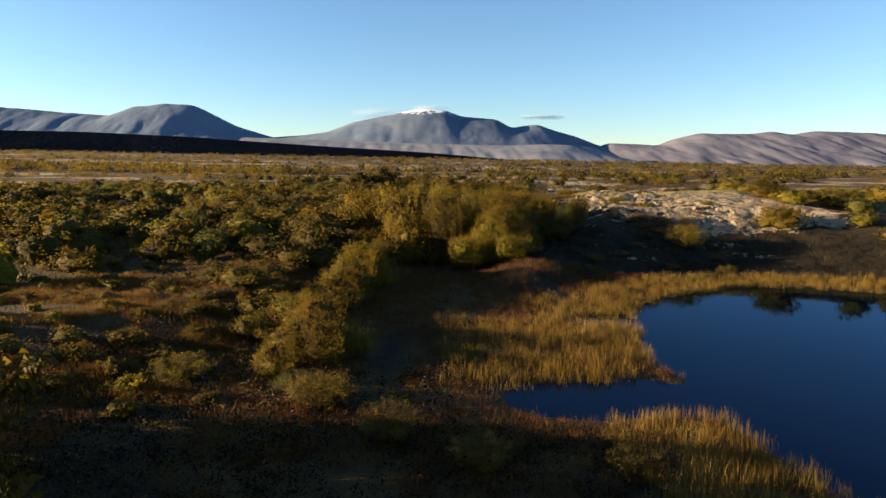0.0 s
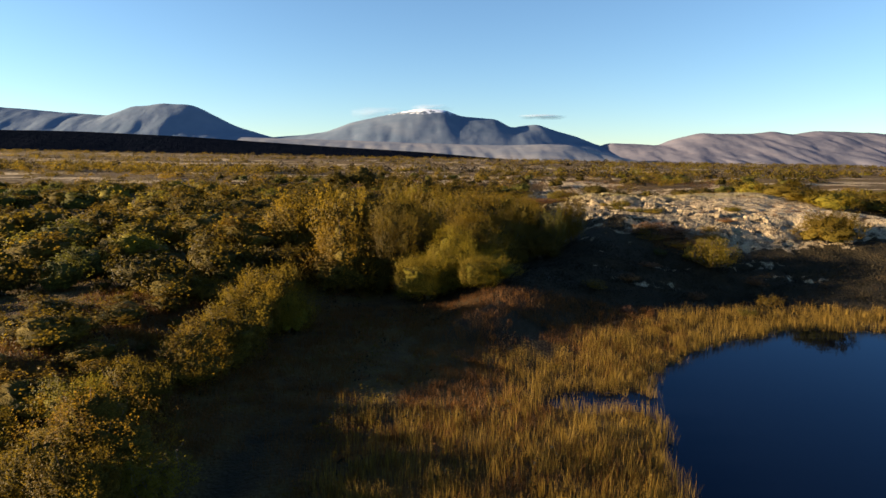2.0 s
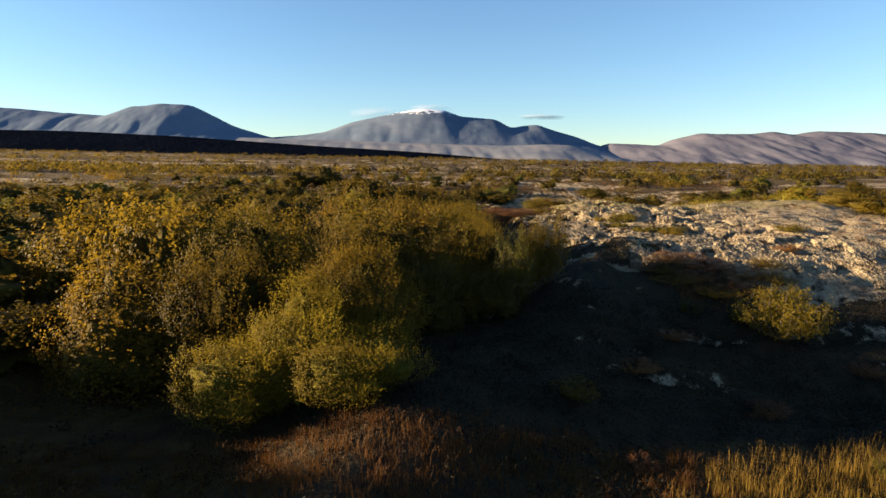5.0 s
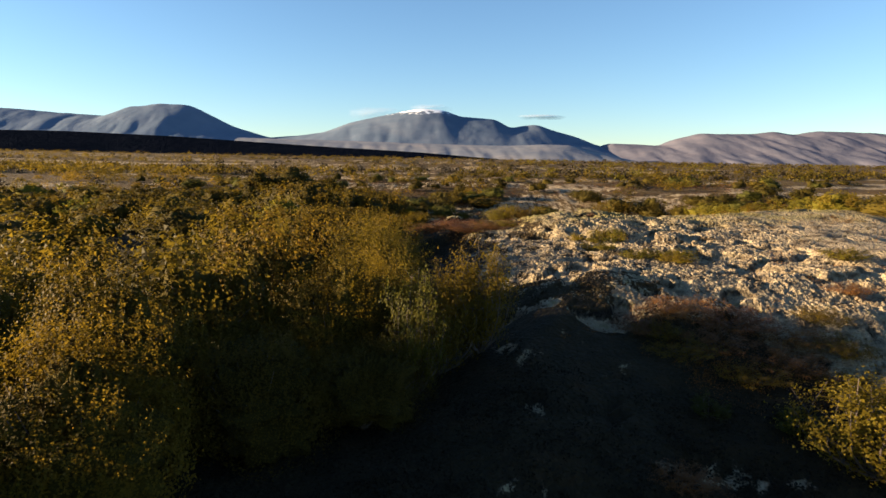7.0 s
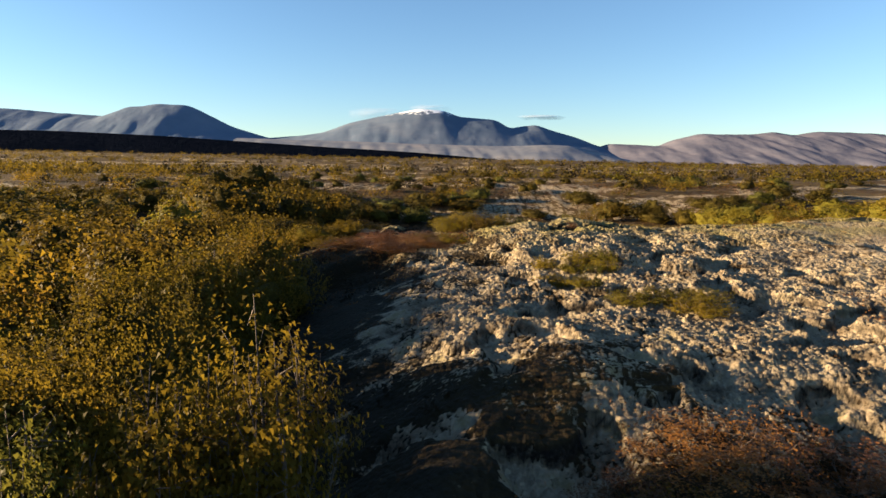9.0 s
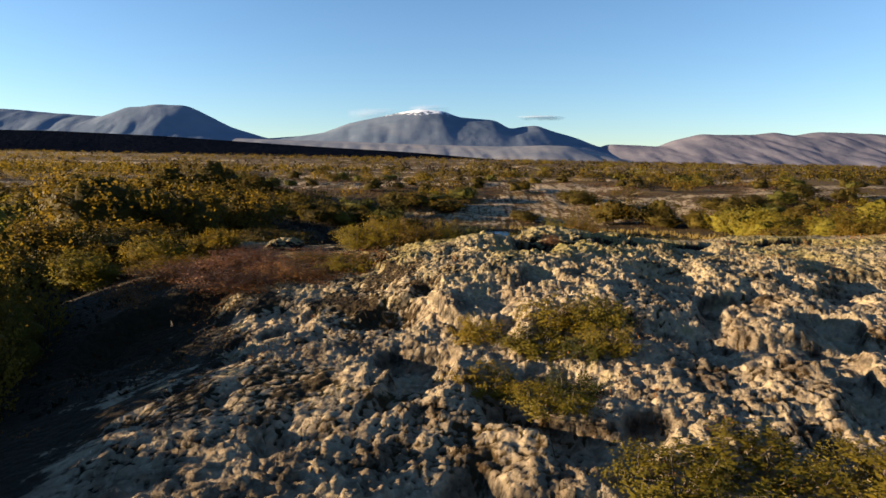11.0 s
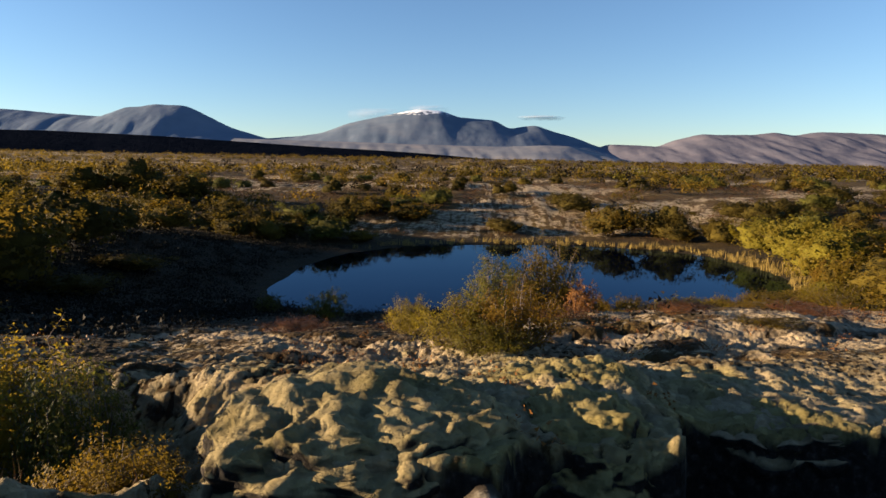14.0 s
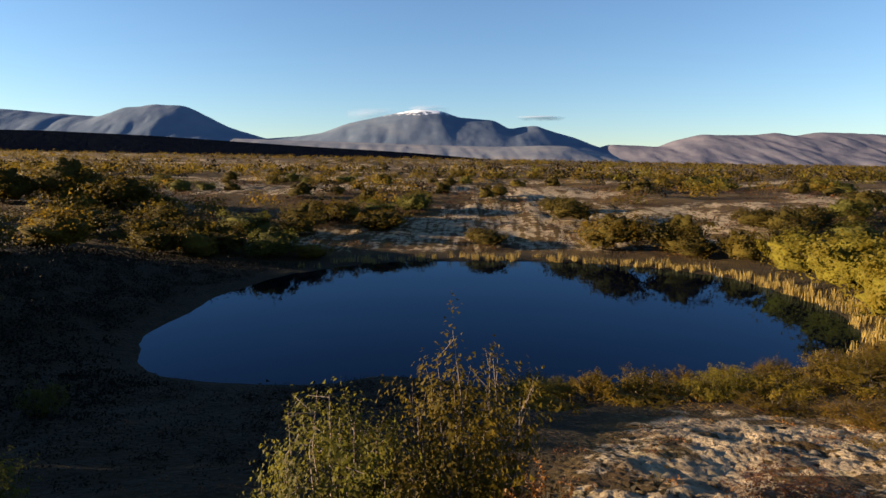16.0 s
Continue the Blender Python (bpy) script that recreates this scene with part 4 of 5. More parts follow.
# tall shrubs by the height of their tops above the ponds
for kind, x, y, top, wide, where in [
    ("gold_dense", -5.3, 36.3, 2.6, 2.7, "at the edge of the sedge"), ("yellow_dense", -4.6, 35.0, 1.7, 1.9, "at the edge of the sedge"), ("gold_dense", -5.9, 34.5, 2.3, 2.6, "at the edge of the sedge"),
    ("gold_dense", -6.0, 32.6, 2.0, 2.9, "at the edge of the sedge"), ("gold_dense", -6.1, 30.8, 1.8, 2.8, "at the edge of the sedge"), ("gold_dense", -6.3, 29.0, 1.5, 2.5, "at the edge of the sedge"),
    ("gold_dense", -6.0, 22.6, 1.8, 2.6, "beside the narrow channel"), ("yellow_twiggy", -4.2, 21.6, 1.0, 1.7, "beside the narrow channel"), ("yellow_dense", -7.3, 24.4, 1.6, 2.0, "beside the narrow channel"),
    ("gold_dense", -6.4, 20.9, 1.4, 2.0, "beside the narrow channel"), ("gold_dense", -5.2, 20.7, 1.4, 1.8, "beside the narrow channel"), ("gold_dense", -6.9, 26.2, 1.4, 2.0, "beside the narrow channel"), ("gold_full", -9.2, 25.4, 1.4, 2.2, "in the open wet field"), ("gold_full", -8.4, 22.4, 1.2, 2.0, "in the open wet field"), ("gold_full", -11.8, 26.4, 1.4, 2.3, "in the open wet field"), ("olive_full", -13.8, 33.6, 1.7, 2.6, "in the open wet field"), ("gold_full", -10.9, 33.4, 1.5, 2.4, "in the open wet field"), ("gold_dense", -6.7, 19.1, 1.0, 1.7, "beside the narrow channel"),
    ("gold_full", -11.1, 29.6, 2.1, 2.8, "in the open wet field"), ("gold_full", -9.5, 28.4, 1.35, 1.9, "in the open wet field"), ("olive_full", -12.8, 30.4, 1.7, 2.2, "in the open wet field"), ("gold_full", -8.3, 27.4, 1.1, 1.5, "in the open wet field"),
    ("olive_full", -12.2, 38.5, 2.7, 3.2, "in the open wet field"), ("gold_full", -10.3, 37.4, 2.2, 2.8, "in the open wet field"), ("gold_full", -8.8, 37.4, 1.7, 2.2, "in the open wet field"), ("green_full", -16.5, 38.5, 2.6, 2.4, "in the open wet field"), ("olive_full", -19.2, 38.2, 2.5, 3.0, "in the open wet field"), ("yellow_twiggy", -9.8, 18.2, 0.8, 2.2, "beside the narrow channel"),
    # the tall olive one stands out of view, added to cast shade
    ("green_twiggy", -5.4, 17.4, 0.5, 1.8, "beside the narrow channel"), ("olive_full", -15.4, 13.0, 3.8, 4.6, "at the edge of the sedge"),
    ("yellow_close", 1.3, 40.9, 2.6, 3.0, "on the bank above the sedge"), ("yellow_close", 4.2, 40.7, 2.7, 2.8, "on the bank above the sedge"), ("yellow_close", 2.8, 42.0, 3.7, 3.2, "on the bank above the sedge"),
    ("olive_close", -0.6, 43.8, 4.2, 3.4, "on the bank above the sedge"), ("gold_close", 4.2, 43.6, 4.3, 3.2, "on the bank above the sedge"),
    ("gold_dense", -3.4, 43.8, 3.9, 4.4, "among other tall shrubs"), ("olive_full", -7.6, 44.6, 2.4, 4.2, "among other tall shrubs"),
    ("olive_close", 8.2, 47.2, 3.3, 2.4, "beside the mossy lava"), ("olive_close", 6.0, 46.8, 3.7, 2.8, "beside the mossy lava"),
    ("gold_close", 3.4, 46.8, 4.9, 3.8, "on the bank above the sedge"), ("gold_close", 0.2, 46.8, 5.3, 4.2, "among other tall shrubs"),
    ("gold_full", -3.4, 47.4, 5.5, 4.8, "among other tall shrubs"), ("gold_full", -7.6, 49.0, 5.2, 5.0, "among other tall shrubs"),
    ("gold_twiggy", 10.9, 50.2, 5.15, 2.0, "beside the mossy lava"), ("gold_twiggy", 9.8, 49.8, 5.0, 2.0, "beside the mossy lava"),
    ("green_twiggy", 9.2, 48.7, 4.7, 1.6, "beside the mossy lava"), ("gold_close", 7.0, 50.0, 4.9, 3.2, "beside the mossy lava"),
    ("gold_full", 3.2, 50.4, 5.0, 4.6, "among other tall shrubs"), ("gold_full", -0.6, 51.4, 4.9, 4.8, "among other tall shrubs"),
    ("gold_close", 7.4, 53.2, 5.0, 2.8, "beside the mossy lava"), ("gold_full", 4.6, 54.0, 5.0, 4.0, "beside the mossy lava"),
    ("gold_full", 7.2, 56.2, 4.75, 3.0, "beside the mossy lava"), ("gold_full", 3.0, 57.0, 5.1, 4.4, "among other tall shrubs"),
    ("gold_dense", 7.0, 59.0, 4.8, 3.2, "beside the mossy lava"), ("olive_full", 4.0, 60.8, 4.9, 4.2, "beside the mossy lava"),
    ("gold_dense", 7.6, 61.6, 4.75, 2.8, "beside the mossy lava"), ("gold_dense", 6.4, 64.0, 4.7, 3.2, "beside the mossy lava"),
    ("olive_full", 0.4, 64.0, 5.0, 5.0, "among other tall shrubs"), ("olive_full", 5.6, 73.6, 4.3, 3.2, "beside the mossy lava"), ("olive_full", 2.4, 73.0, 4.5, 3.4, "beside the mossy lava"), ("olive_full", 4.0, 66.4, 4.9, 4.8, "among other tall shrubs"),
    ("yellow_twiggy", 13.1, 70.4, 4.75, 1.3, "behind the moss mound"), ("yellow_twiggy", 13.8, 70.5, 5.0, 1.6, "behind the moss mound"), ("gold_twiggy", 14.7, 70.4, 4.9, 1.4, "behind the moss mound"),
    ("yellow_twiggy", 15.5, 70.7, 4.85, 1.2, "behind the moss mound"), ("green_twiggy", 16.2, 70.4, 4.7, 0.9, "behind the moss mound"), ("gold_twiggy", 16.9, 69.5, 4.55, 0.8, "behind the moss mound"), ("gold_twiggy", 17.25, 69.25, 4.5, 0.6, "behind the moss mound"),
    ("olive_full", 0.1, 80.4, 5.7, 4.6, "above the shaded pond bank"), ("olive_full", 3.9, 81.4, 5.5, 4.2, "above the shaded pond bank"),
    ("olive_full", 4.9, 84.4, 4.9, 4.0, "above the shaded pond bank"), ("olive_middle", 2.6, 87.4, 5.2, 4.6, "above the shaded pond bank"),
    ("olive_middle", 1.2, 91.0, 5.1, 4.8, "above the shaded pond bank"), ("olive_middle", 0.8, 95.0, 4.9, 4.8, "above the shaded pond bank"),
    ("olive_middle", -2.6, 84.6, 5.5, 5.0, "above the shaded pond bank"), ("olive_middle", -3.0, 89.4, 5.3, 5.0, "above the shaded pond bank"),
]:
    if kind.endswith("_full") and (x < -9 or y > 80):
        kind = kind.replace("_full", "_middle")
    shrub(kind, x, y, (top - height(x, y)) / 0.97, wide, where)


def low_shrubs():
    """Knee-high birch and willow in the open field beside the channel."""
    rng = random.Random(61)
    spots = []
    taken = [(o.location.x, o.location.y) for o in scene.objects if o.name.startswith("birch_shrub")]
    for tries in range(4000):
        y = rng.uniform(15, 42)
        x = rng.uniform(-0.78 * (y + 2) - 2, -6.5)
        if len(spots) < 80 and float(pond_1(np.array(x), np.array(y))) > 1.5 and all(math.hypot(x - q[0], y - q[1]) > 1.7 for q in spots + taken):
            spots.append((x, y))
    far = []
    for x, y in spots:
        tall = rng.uniform(0.35, 0.7) * (1 if y < 37 else 1.5)
        tone = rng.choices(("gold", "olive", "yellow"), (6, 3, 1))[0]
        wide = tall * rng.uniform(1.7, 2.4)
        if x < -14:
            far.append((tone + "_far", x, y, tall, wide))
        else:
            shrub(tone + "_middle", x, y, tall, wide, "in the open wet field")
    joined_shrubs("in the open wet field", far)


low_shrubs()


def shore_shrubs():
    """Golden knee-high shrubs along the sunny near shore of the second pond."""
    rng = random.Random(73)
    spots = []
    for tries in range(3000):
        x, y = rng.uniform(22.5, 38), rng.uniform(86, 99)
        if len(spots) < 34 and 0.7 < float(pond_2(np.array(x), np.array(y))) < 3.2 and all(math.hypot(x - q[0], y - q[1]) > 1.0 for q in spots):
            spots.append((x, y))
    for x, y in spots:
        tall = rng.uniform(0.35, 0.8)
        shrub(rng.choices(("gold", "yellow"), (3, 2))[0] + rng.choice(("_open", "_open", "_twiggy")), x, y, tall, tall * rng.uniform(1.3, 1.9), "on the near shore of the pond")


shore_shrubs()


def dwarf_willows():
    """Low yellow-green willows that creep over the moss cushions."""
    for x, y, tall, wide, kind in [(17.1, 62.3, 0.55, 1.1, "yellow_open"), (17.75, 62.2, 0.6, 0.8, "yellow_open"), (16.6, 61.4, 0.45, 1.0, "yellow_open"), (15.9, 61.7, 0.4, 0.7, "yellow_open"), (16.0, 60.4, 0.4, 0.9, "yellow_open"), (16.5, 59.5, 0.35, 0.8, "yellow_open"), (16.9, 60.2, 0.4, 0.8, "green_open"),
                                   (17.5, 61.0, 0.45, 0.8, "yellow_open"), (17.3, 58.0, 0.4, 1.1, "yellow_open"), (18.2, 58.4, 0.4, 1.3, "yellow_open"), (19.2, 58.0, 0.35, 1.2, "yellow_open"),
                                   (18.7, 57.2, 0.4, 1.4, "yellow_open"), (17.2, 60.9, 0.35, 0.6, "green_open"), (13.2, 67.2, 0.4, 1.4, "yellow_open"),
                                   (12.0, 69.0, 0.4, 1.8, "red_heath"), (10.4, 69.0, 0.45, 2.0, "red_heath"), (9.2, 67.6, 0.5, 2.2, "red_heath"), (8.2, 69.4, 0.5, 2.2, "gold_heath"), (12.2, 66.6, 0.5, 2.0, "red_heath"), (11.0, 65.6, 0.5, 2.0, "red_heath"), (10.8, 67.2, 0.5, 2.0, "red_heath"), (12.4, 68.0, 0.4, 1.8, "gold_heath"),
                                   (16.4, 51.4, 0.5, 2.2, "red_heath"), (17.2, 50.2, 0.5, 2.2, "red_heath"), (16.0, 49.6, 0.45, 1.8, "gold_heath"), (18.6, 49.4, 0.5, 2.0, "red_heath"), (17.4, 48.6, 0.45, 1.8, "gold_heath"), (19.8, 48.6, 0.45, 1.6, "gold_heath"), (15.2, 50.6, 0.35, 1.4, "red_heath"), (18.0, 51.0, 0.5, 2.4, "red_heath"), (19.4, 50.4, 0.5, 2.0, "red_heath"), (15.6, 50.4, 0.4, 1.2, "gold_heath"),
                                   (20.6, 51.4, 0.5, 1.4, "gold_heath"), (22.4, 53.0, 0.4, 1.4, "red_heath"), (20.2, 49.6, 0.6, 1.6, "gold_heath"), (24.5, 56.5, 0.5, 1.6, "yellow_open"),
                                   (11.2, 38.6, 0.5, 0.8, "red_heath"), (15.8, 41.6, 0.5, 1.2, "red_heath"), (10.2, 41.4, 0.6, 1.3, "gold_heath"), (12.6, 43.2, 0.5, 1.2, "red_heath"), (19.2, 40.6, 0.7, 1.2, "gold_open"), (17.0, 38.4, 0.6, 1.0, "green_open"), (14.4, 45.2, 0.4, 1.2, "red_heath"), (20.2, 44.0, 0.5, 1.2, "red_heath"), (23.6, 77.6, 0.25, 1.0, "red_heath"), (25.0, 80.5, 0.25, 1.3, "red_heath"), (26.5, 78.0, 0.25, 1.4, "red_heath"),
                                   (16.2, 77.6, 0.25, 1.3, "red_heath"), (21.2, 77.4, 0.25, 1.0, "red_heath"), (24.2, 75.6, 0.2, 0.9, "gold_open"), (18.02, 68.0, 0.4, 0.5, "red_heath"), (18.35, 67.15, 0.3, 0.5, "red_heath")]:
        shrub(kind, x, y, tall, wide, "creeping over moss cushions", "dwarf_willow", 0.03)


dwarf_willows()


def scatter_shrubs():
    """The shrub heath on both sides of the flight and round the second pond."""
    rng = random.Random(8)
    spots = []
    taken = [(o.location.x, o.location.y) for o in scene.objects if o.name.startswith("birch_shrub")]
    tries = 0
    while len(spots) < 250 and tries < 60000:
        tries += 1
        y = 6 + 108 * rng.random()
        x = rng.uniform(-0.75 * y - 12, 0.75 * y + 12)
        d1, d2 = float(pond_1(np.array(x), np.array(y))), float(pond_2(np.array(x), np.array(y)))
        moss = float(moss_cover(np.array(x), np.array(y)))
        if d1 < 4.5 or d2 < 2.5 or (5 < x < 33 and 33 < y < 92) or (-24 < x < 7 and y < 42) or (-6 < x < 13 and 76 < y < 113):
            continue
        if moss > 0.3 and rng.random() < 0.93:
            continue
        if float(fbm(np.array(x * 0.09), np.array(y * 0.09), 3, 21)) < (0.33 if x < 5 and y > 38 else 0.40):
            continue
        gap = 2.2 if x < 6 else 2.6 if y < 60 else 3.2
        if any(abs(x - q[0]) < gap and abs(y - q[1]) < gap for q in spots) or any(math.hypot(x - q[0], y - q[1]) < 2.0 for q in taken):
            continue
        spots.append((x, y))
    far = []
    for x, y in spots:
        tone = rng.choices(("gold", "olive", "green", "yellow"), (7, 5, 1, 1) if x < 25 else (4, 4, 1, 3))[0]
        tall = rng.uniform(1.5, 2.7) * (0.55 if y < 42 and -22 < x < -6 else 0.75 if y < 26 else 1.0 if x < 5 and y < 90 else 0.85)
        wide = tall * rng.uniform(1.3, 1.8)
        if y > 74 or x < -20 or x > 34:
            far.append((tone + ("_far" if y > 90 or x < -24 else "_middle"), x, y, tall, wide))
        else:
            shrub(tone + ("_full" if x > -9 and y < 46 else "_middle"), x, y, tall, wide)
    joined_shrubs("on the side of the heath", far)


scatter_shrubs()


def back_shrubs():
    """Rounded shrubs in loose groups on the heath behind the second pond."""
    rng = random.Random(21)
    spots = []
    tries = 0
    while len(spots) < 100 and tries < 20000:
        tries += 1
        y = 114 + 75 * rng.random() ** 1.3
        x = rng.uniform(-0.72 * (y - 74) + 10, 0.72 * (y - 74) + 30)
        if float(pond_2(np.array(x), np.array(y))) < 2.5 or float(fbm(np.array(x * 0.07), np.array(y * 0.07), 3, 41)) < 0.42:
            continue
        if any(math.hypot(x - q[0], y - q[1]) < 3.0 for q in spots) or (20 < x < 46 and 124 < y < 146 and rng.random() < 0.6):
            continue
        spots.append((x, y))
    rows = []
    for x, y in spots:
        tall = rng.uniform(1.1, 2.2)
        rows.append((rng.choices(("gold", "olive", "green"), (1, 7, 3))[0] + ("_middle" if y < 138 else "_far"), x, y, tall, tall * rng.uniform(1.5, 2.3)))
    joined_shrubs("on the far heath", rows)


back_shrubs()


def bank_shrubs():
    """The close, low, yellow-brown shrubs on the heath beyond the moss and the pond's sunny bank."""
    rng = random.Random(33)
    spots = []
    tries = 0
    while len(spots) < 90 and tries < 30000:
        tries += 1
        y = rng.uniform(60, 116)
        x = rng.uniform(30, 0.72 * (y - 30) + 18)
        if float(pond_2(np.array(x), np.array(y))) < 3.5 or (x < 33 and y < 90) or any(math.hypot(x - q[0], y - q[1]) < 2.4 for q in spots):
            continue
        spots.append((x, y))
    rows = []
    for x, y in spots:
        tall = rng.uniform(0.9, 1.7)
        rows.append((rng.choices(("gold", "olive", "yellow"), (4, 2, 5))[0] + "_middle", x, y, tall, tall * rng.uniform(1.9, 2.6)))
    joined_shrubs("on the sunny heath", rows)


bank_shrubs()


def side_shrubs():
    """Shrubs in loose groups on the wide heath beside the flight, towards negative x."""
    rng = random.Random(51)
    spots = []
    tries = 0
    while len(spots) < 200 and tries < 30000:
        tries += 1
        y = rng.uniform(42, 122)
        x = rng.uniform(-0.78 * y - 8, -9 - 0.12 * (y - 42))
        if float(fbm(np.array(x * 0.06), np.array(y * 0.06), 3, 46)) < 0.38 or any(math.hypot(x - q[0], y - q[1]) < 2.3 for q in spots):
            continue
        spots.append((x, y))
    rows = []
    for x, y in spots:
        tall = rng.uniform(1.1, 2.3)
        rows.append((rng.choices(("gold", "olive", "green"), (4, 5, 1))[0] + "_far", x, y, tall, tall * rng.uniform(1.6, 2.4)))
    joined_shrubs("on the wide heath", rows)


side_shrubs()


def scrub_ring(label, seed, count, near, far, power, leaf_count, leaf, tall):
    """Low shrubs of the far heath, too many to tell apart."""
    rng = np.random.default_rng(seed)
    y = near + (far - near) * rng.random(count) ** power
    x = (rng.random(count) * 2 - 1) * (0.8 * y + 30)
    keep = (fbm(x * 0.011, y * 0.034, 4, 22) > 0.42) & (moss_cover(x, y) < 0.4) & (pond_2(x, y) > 5)
    x, y = x[keep], y[keep]
    z = land(x, y)
    size = rng.uniform(0.5, 1.25, len(x)) * tall
    k = leaf_count
    ang, rad = rng.random((len(x), k)) * 2 * np.pi, np.sqrt(rng.random((len(x), k)))
    px = x[:, None] + np.cos(ang) * rad * size[:, None] * 1.0
    py = y[:, None] + np.sin(ang) * rad * size[:, None] * 1.0
    pz = z[:, None] + size[:, None] * (1 - 0.75 * rad ** 2) * rng.uniform(0.1, 1.0, (len(x), k)) ** 0.6
    tone = rng.random(len(x)) + (x > 30) * 0.2
    for name, mat, lo, hi in (("golden", LEAF_GOLD, 0.45, 0.8), ("olive", LEAF_OLIVE, -1, 0.45), ("yellow", LEAF_YELLOW, 1.1, 9), ("brown", LEAF_HEATH, 0.8, 1.1)):
        s = (tone >= lo) & (tone < hi)
        out = np.stack([np.cos(ang) * rad, np.sin(ang) * rad, 0.45 + 0 * rad], -1)[s].reshape(-1, 3)
        v, f = leaves(rng, np.stack([px[s], py[s], pz[s]], -1).reshape(-1, 3), leaf, slim=0.8, outward=out)
        tagged(part("scrub", raw_mesh("scrub", v, f), mat), "%s low scrub %s" % (name, label), "scrub", kind="stuff")


scrub_ring("on the heath behind the pond", 17, 800, 125, 240, 1.1, 120, 0.24, 2.0)
scrub_ring("far over the heath", 18, 5200, 215, 860, 1.3, 36, 0.6, 3.0)


def sedge(name, label, mat, inside, area, count, tall, seed, lean=0.25, wide=1.0):
    """Tussocks of bladed sedge where inside(x, y) allows; each blade is bent and pointed."""
    rng = np.random.default_rng(seed)
    x0, x1, y0, y1 = area
    cx, cy = rng.uniform(x0, x1, count // 7), rng.uniform(y0, y1, count // 7)
    ok = inside(cx, cy) > rng.random(len(cx))
    cx, cy = cx[ok], cy[ok]
    x = (cx[:, None] + rng.normal(size=(len(cx), 16)) * 0.13).ravel()
    y = (cy[:, None] + rng.normal(size=(len(cx), 16)) * 0.13).ravel()
    own = np.repeat(rng.uniform(0.6, 1.15, len(cx)), 16)
    z = np.maximum(land(x, y), np.where(y < 60, POND_1, POND_2) - 0.15) - 0.03
    h = tall * own * rng.uniform(0.6, 1.15, len(x))
    ang = rng.random(len(x)) * 2 * np.pi
    bend = h * rng.uniform(0.05, 1.0, len(x)) * lean
    dx, dy = np.cos(ang), np.sin(ang)
    w = rng.uniform(0.004, 0.010, len(x)) * wide
    a1 = rng.random(len(x)) * 2 * np.pi
    wx, wy = np.cos(a1) * w, np.sin(a1) * w
    p0, p1, p2 = (np.stack([x + dx * bend * b, y + dy * bend * b, z + h * t], -1) for b, t in ((0, 0), (0.3, 0.55), (1.0, 1.0)))
    side = np.stack([wx, wy, 0 * wx], -1)
    v = np.stack([p0 - side, p0 + side, p1 + side * 0.9, p1 - side * 0.9, p2], 1).reshape(-1, 3)
    i = np.arange(len(x))[:, None] * 5
    tagged(part(name, raw_mesh(name, v, [i + [0, 1, 2, 3], i + [3, 2, 4]]), mat), label, "sedge", kind="stuff")


def bed_1(x, y):
    """Golden sedge: on the spit, along the far shore and on the near bank."""
    d = pond_1(x, y)
    shore = step(d, -0.5, -0.1) * (1 - step(d, 2.2, 3.8)) * (y > 24)
    spit = step(d, -0.45, -0.1) * step(x, -2.6, 1.5) * (1 - step(x + 0.9 * np.maximum(21.5 - y, 0), 7.9, 8.3)) * step(y, 18.0, 18.8) * (1 - step(y + 0.25 * x, 26.0, 27.6))
    near = step(d, -0.35, -0.05) * step(x, 3.4, 4.6) * (1 - step(y, 15.4, 16.2)) * (y > 8)
    return np.maximum(np.maximum(shore * step(x, 3.0, 6.0), spit), near) * (0.35 + 0.9 * fbm(x * 0.5, y * 0.5, 3, 25)) * (x < 34)


def bed_rust(x, y):
    return step(pond_1(x, y), -0.2, 0.8) * (1 - step(y, 38.8, 40.2)) * step(fbm(x * 0.35, y * 0.35, 3, 26), 0.30 - 0.2 * step(y, 35, 37), 0.46 - 0.2 * step(y, 35, 37)) * 0.95


def bed_field(x, y):
    return step(fbm(x * 0.16, y * 0.5, 3, 50), 0.47, 0.55) * step(pond_1(x, y), 0.5, 1.5)


def bed_2(x, y):
    d = pond_2(x, y)
    return step(d, -0.35, 0.0) * (1 - step(d, 0.6, 1.3)) * (1.0 * step(x - 0.2 * (y - 100), 31, 36) * step(y, 93, 96) + 0.7 * step(y, 110, 113))


sedge("sedge_bed", "golden sedge standing in the shallow edge of the pond", REED, bed_1, (-1, 34, 8, 40), 130000, 0.55, 3, 0.3, 0.6)
sedge("sedge_bed", "rust-brown sedge and grass on wet ground", REED_RUST, bed_rust, (-14, 13, 9, 40.5), 95000, 0.34, 4, 0.6, 0.6)
sedge("sedge_bed", "golden grass in strips across the wet field", REED, bed_field, (-22, -7, 16, 32), 60000, 0.38, 9, 0.5, 0.7)
sedge("sedge_bed", "pale golden sedge fringing the far pond", REED_PALE, bed_2, (6, 44, 86, 120), 40000, 0.5, 5, 0.3, 1.8)


def by_boulder(x, y):
    d = np.minimum(oval(x, y, 18.0, 67.9, 0.28, 0.5), oval(x, y, 19.15, 67.25, 0.2, 0.15))
    return 1 - step(np.minimum(d, oval(x, y, 16.9, 69.4, 0.3, 0.3)), -0.05, 0.1)


sedge("grass_tuft", "rusty dry grass beside a mossy boulder", REED_RUST, by_boulder, (16.4, 19.6, 66.8, 70.0), 9000, 0.2, 6, 0.8, 0.22)


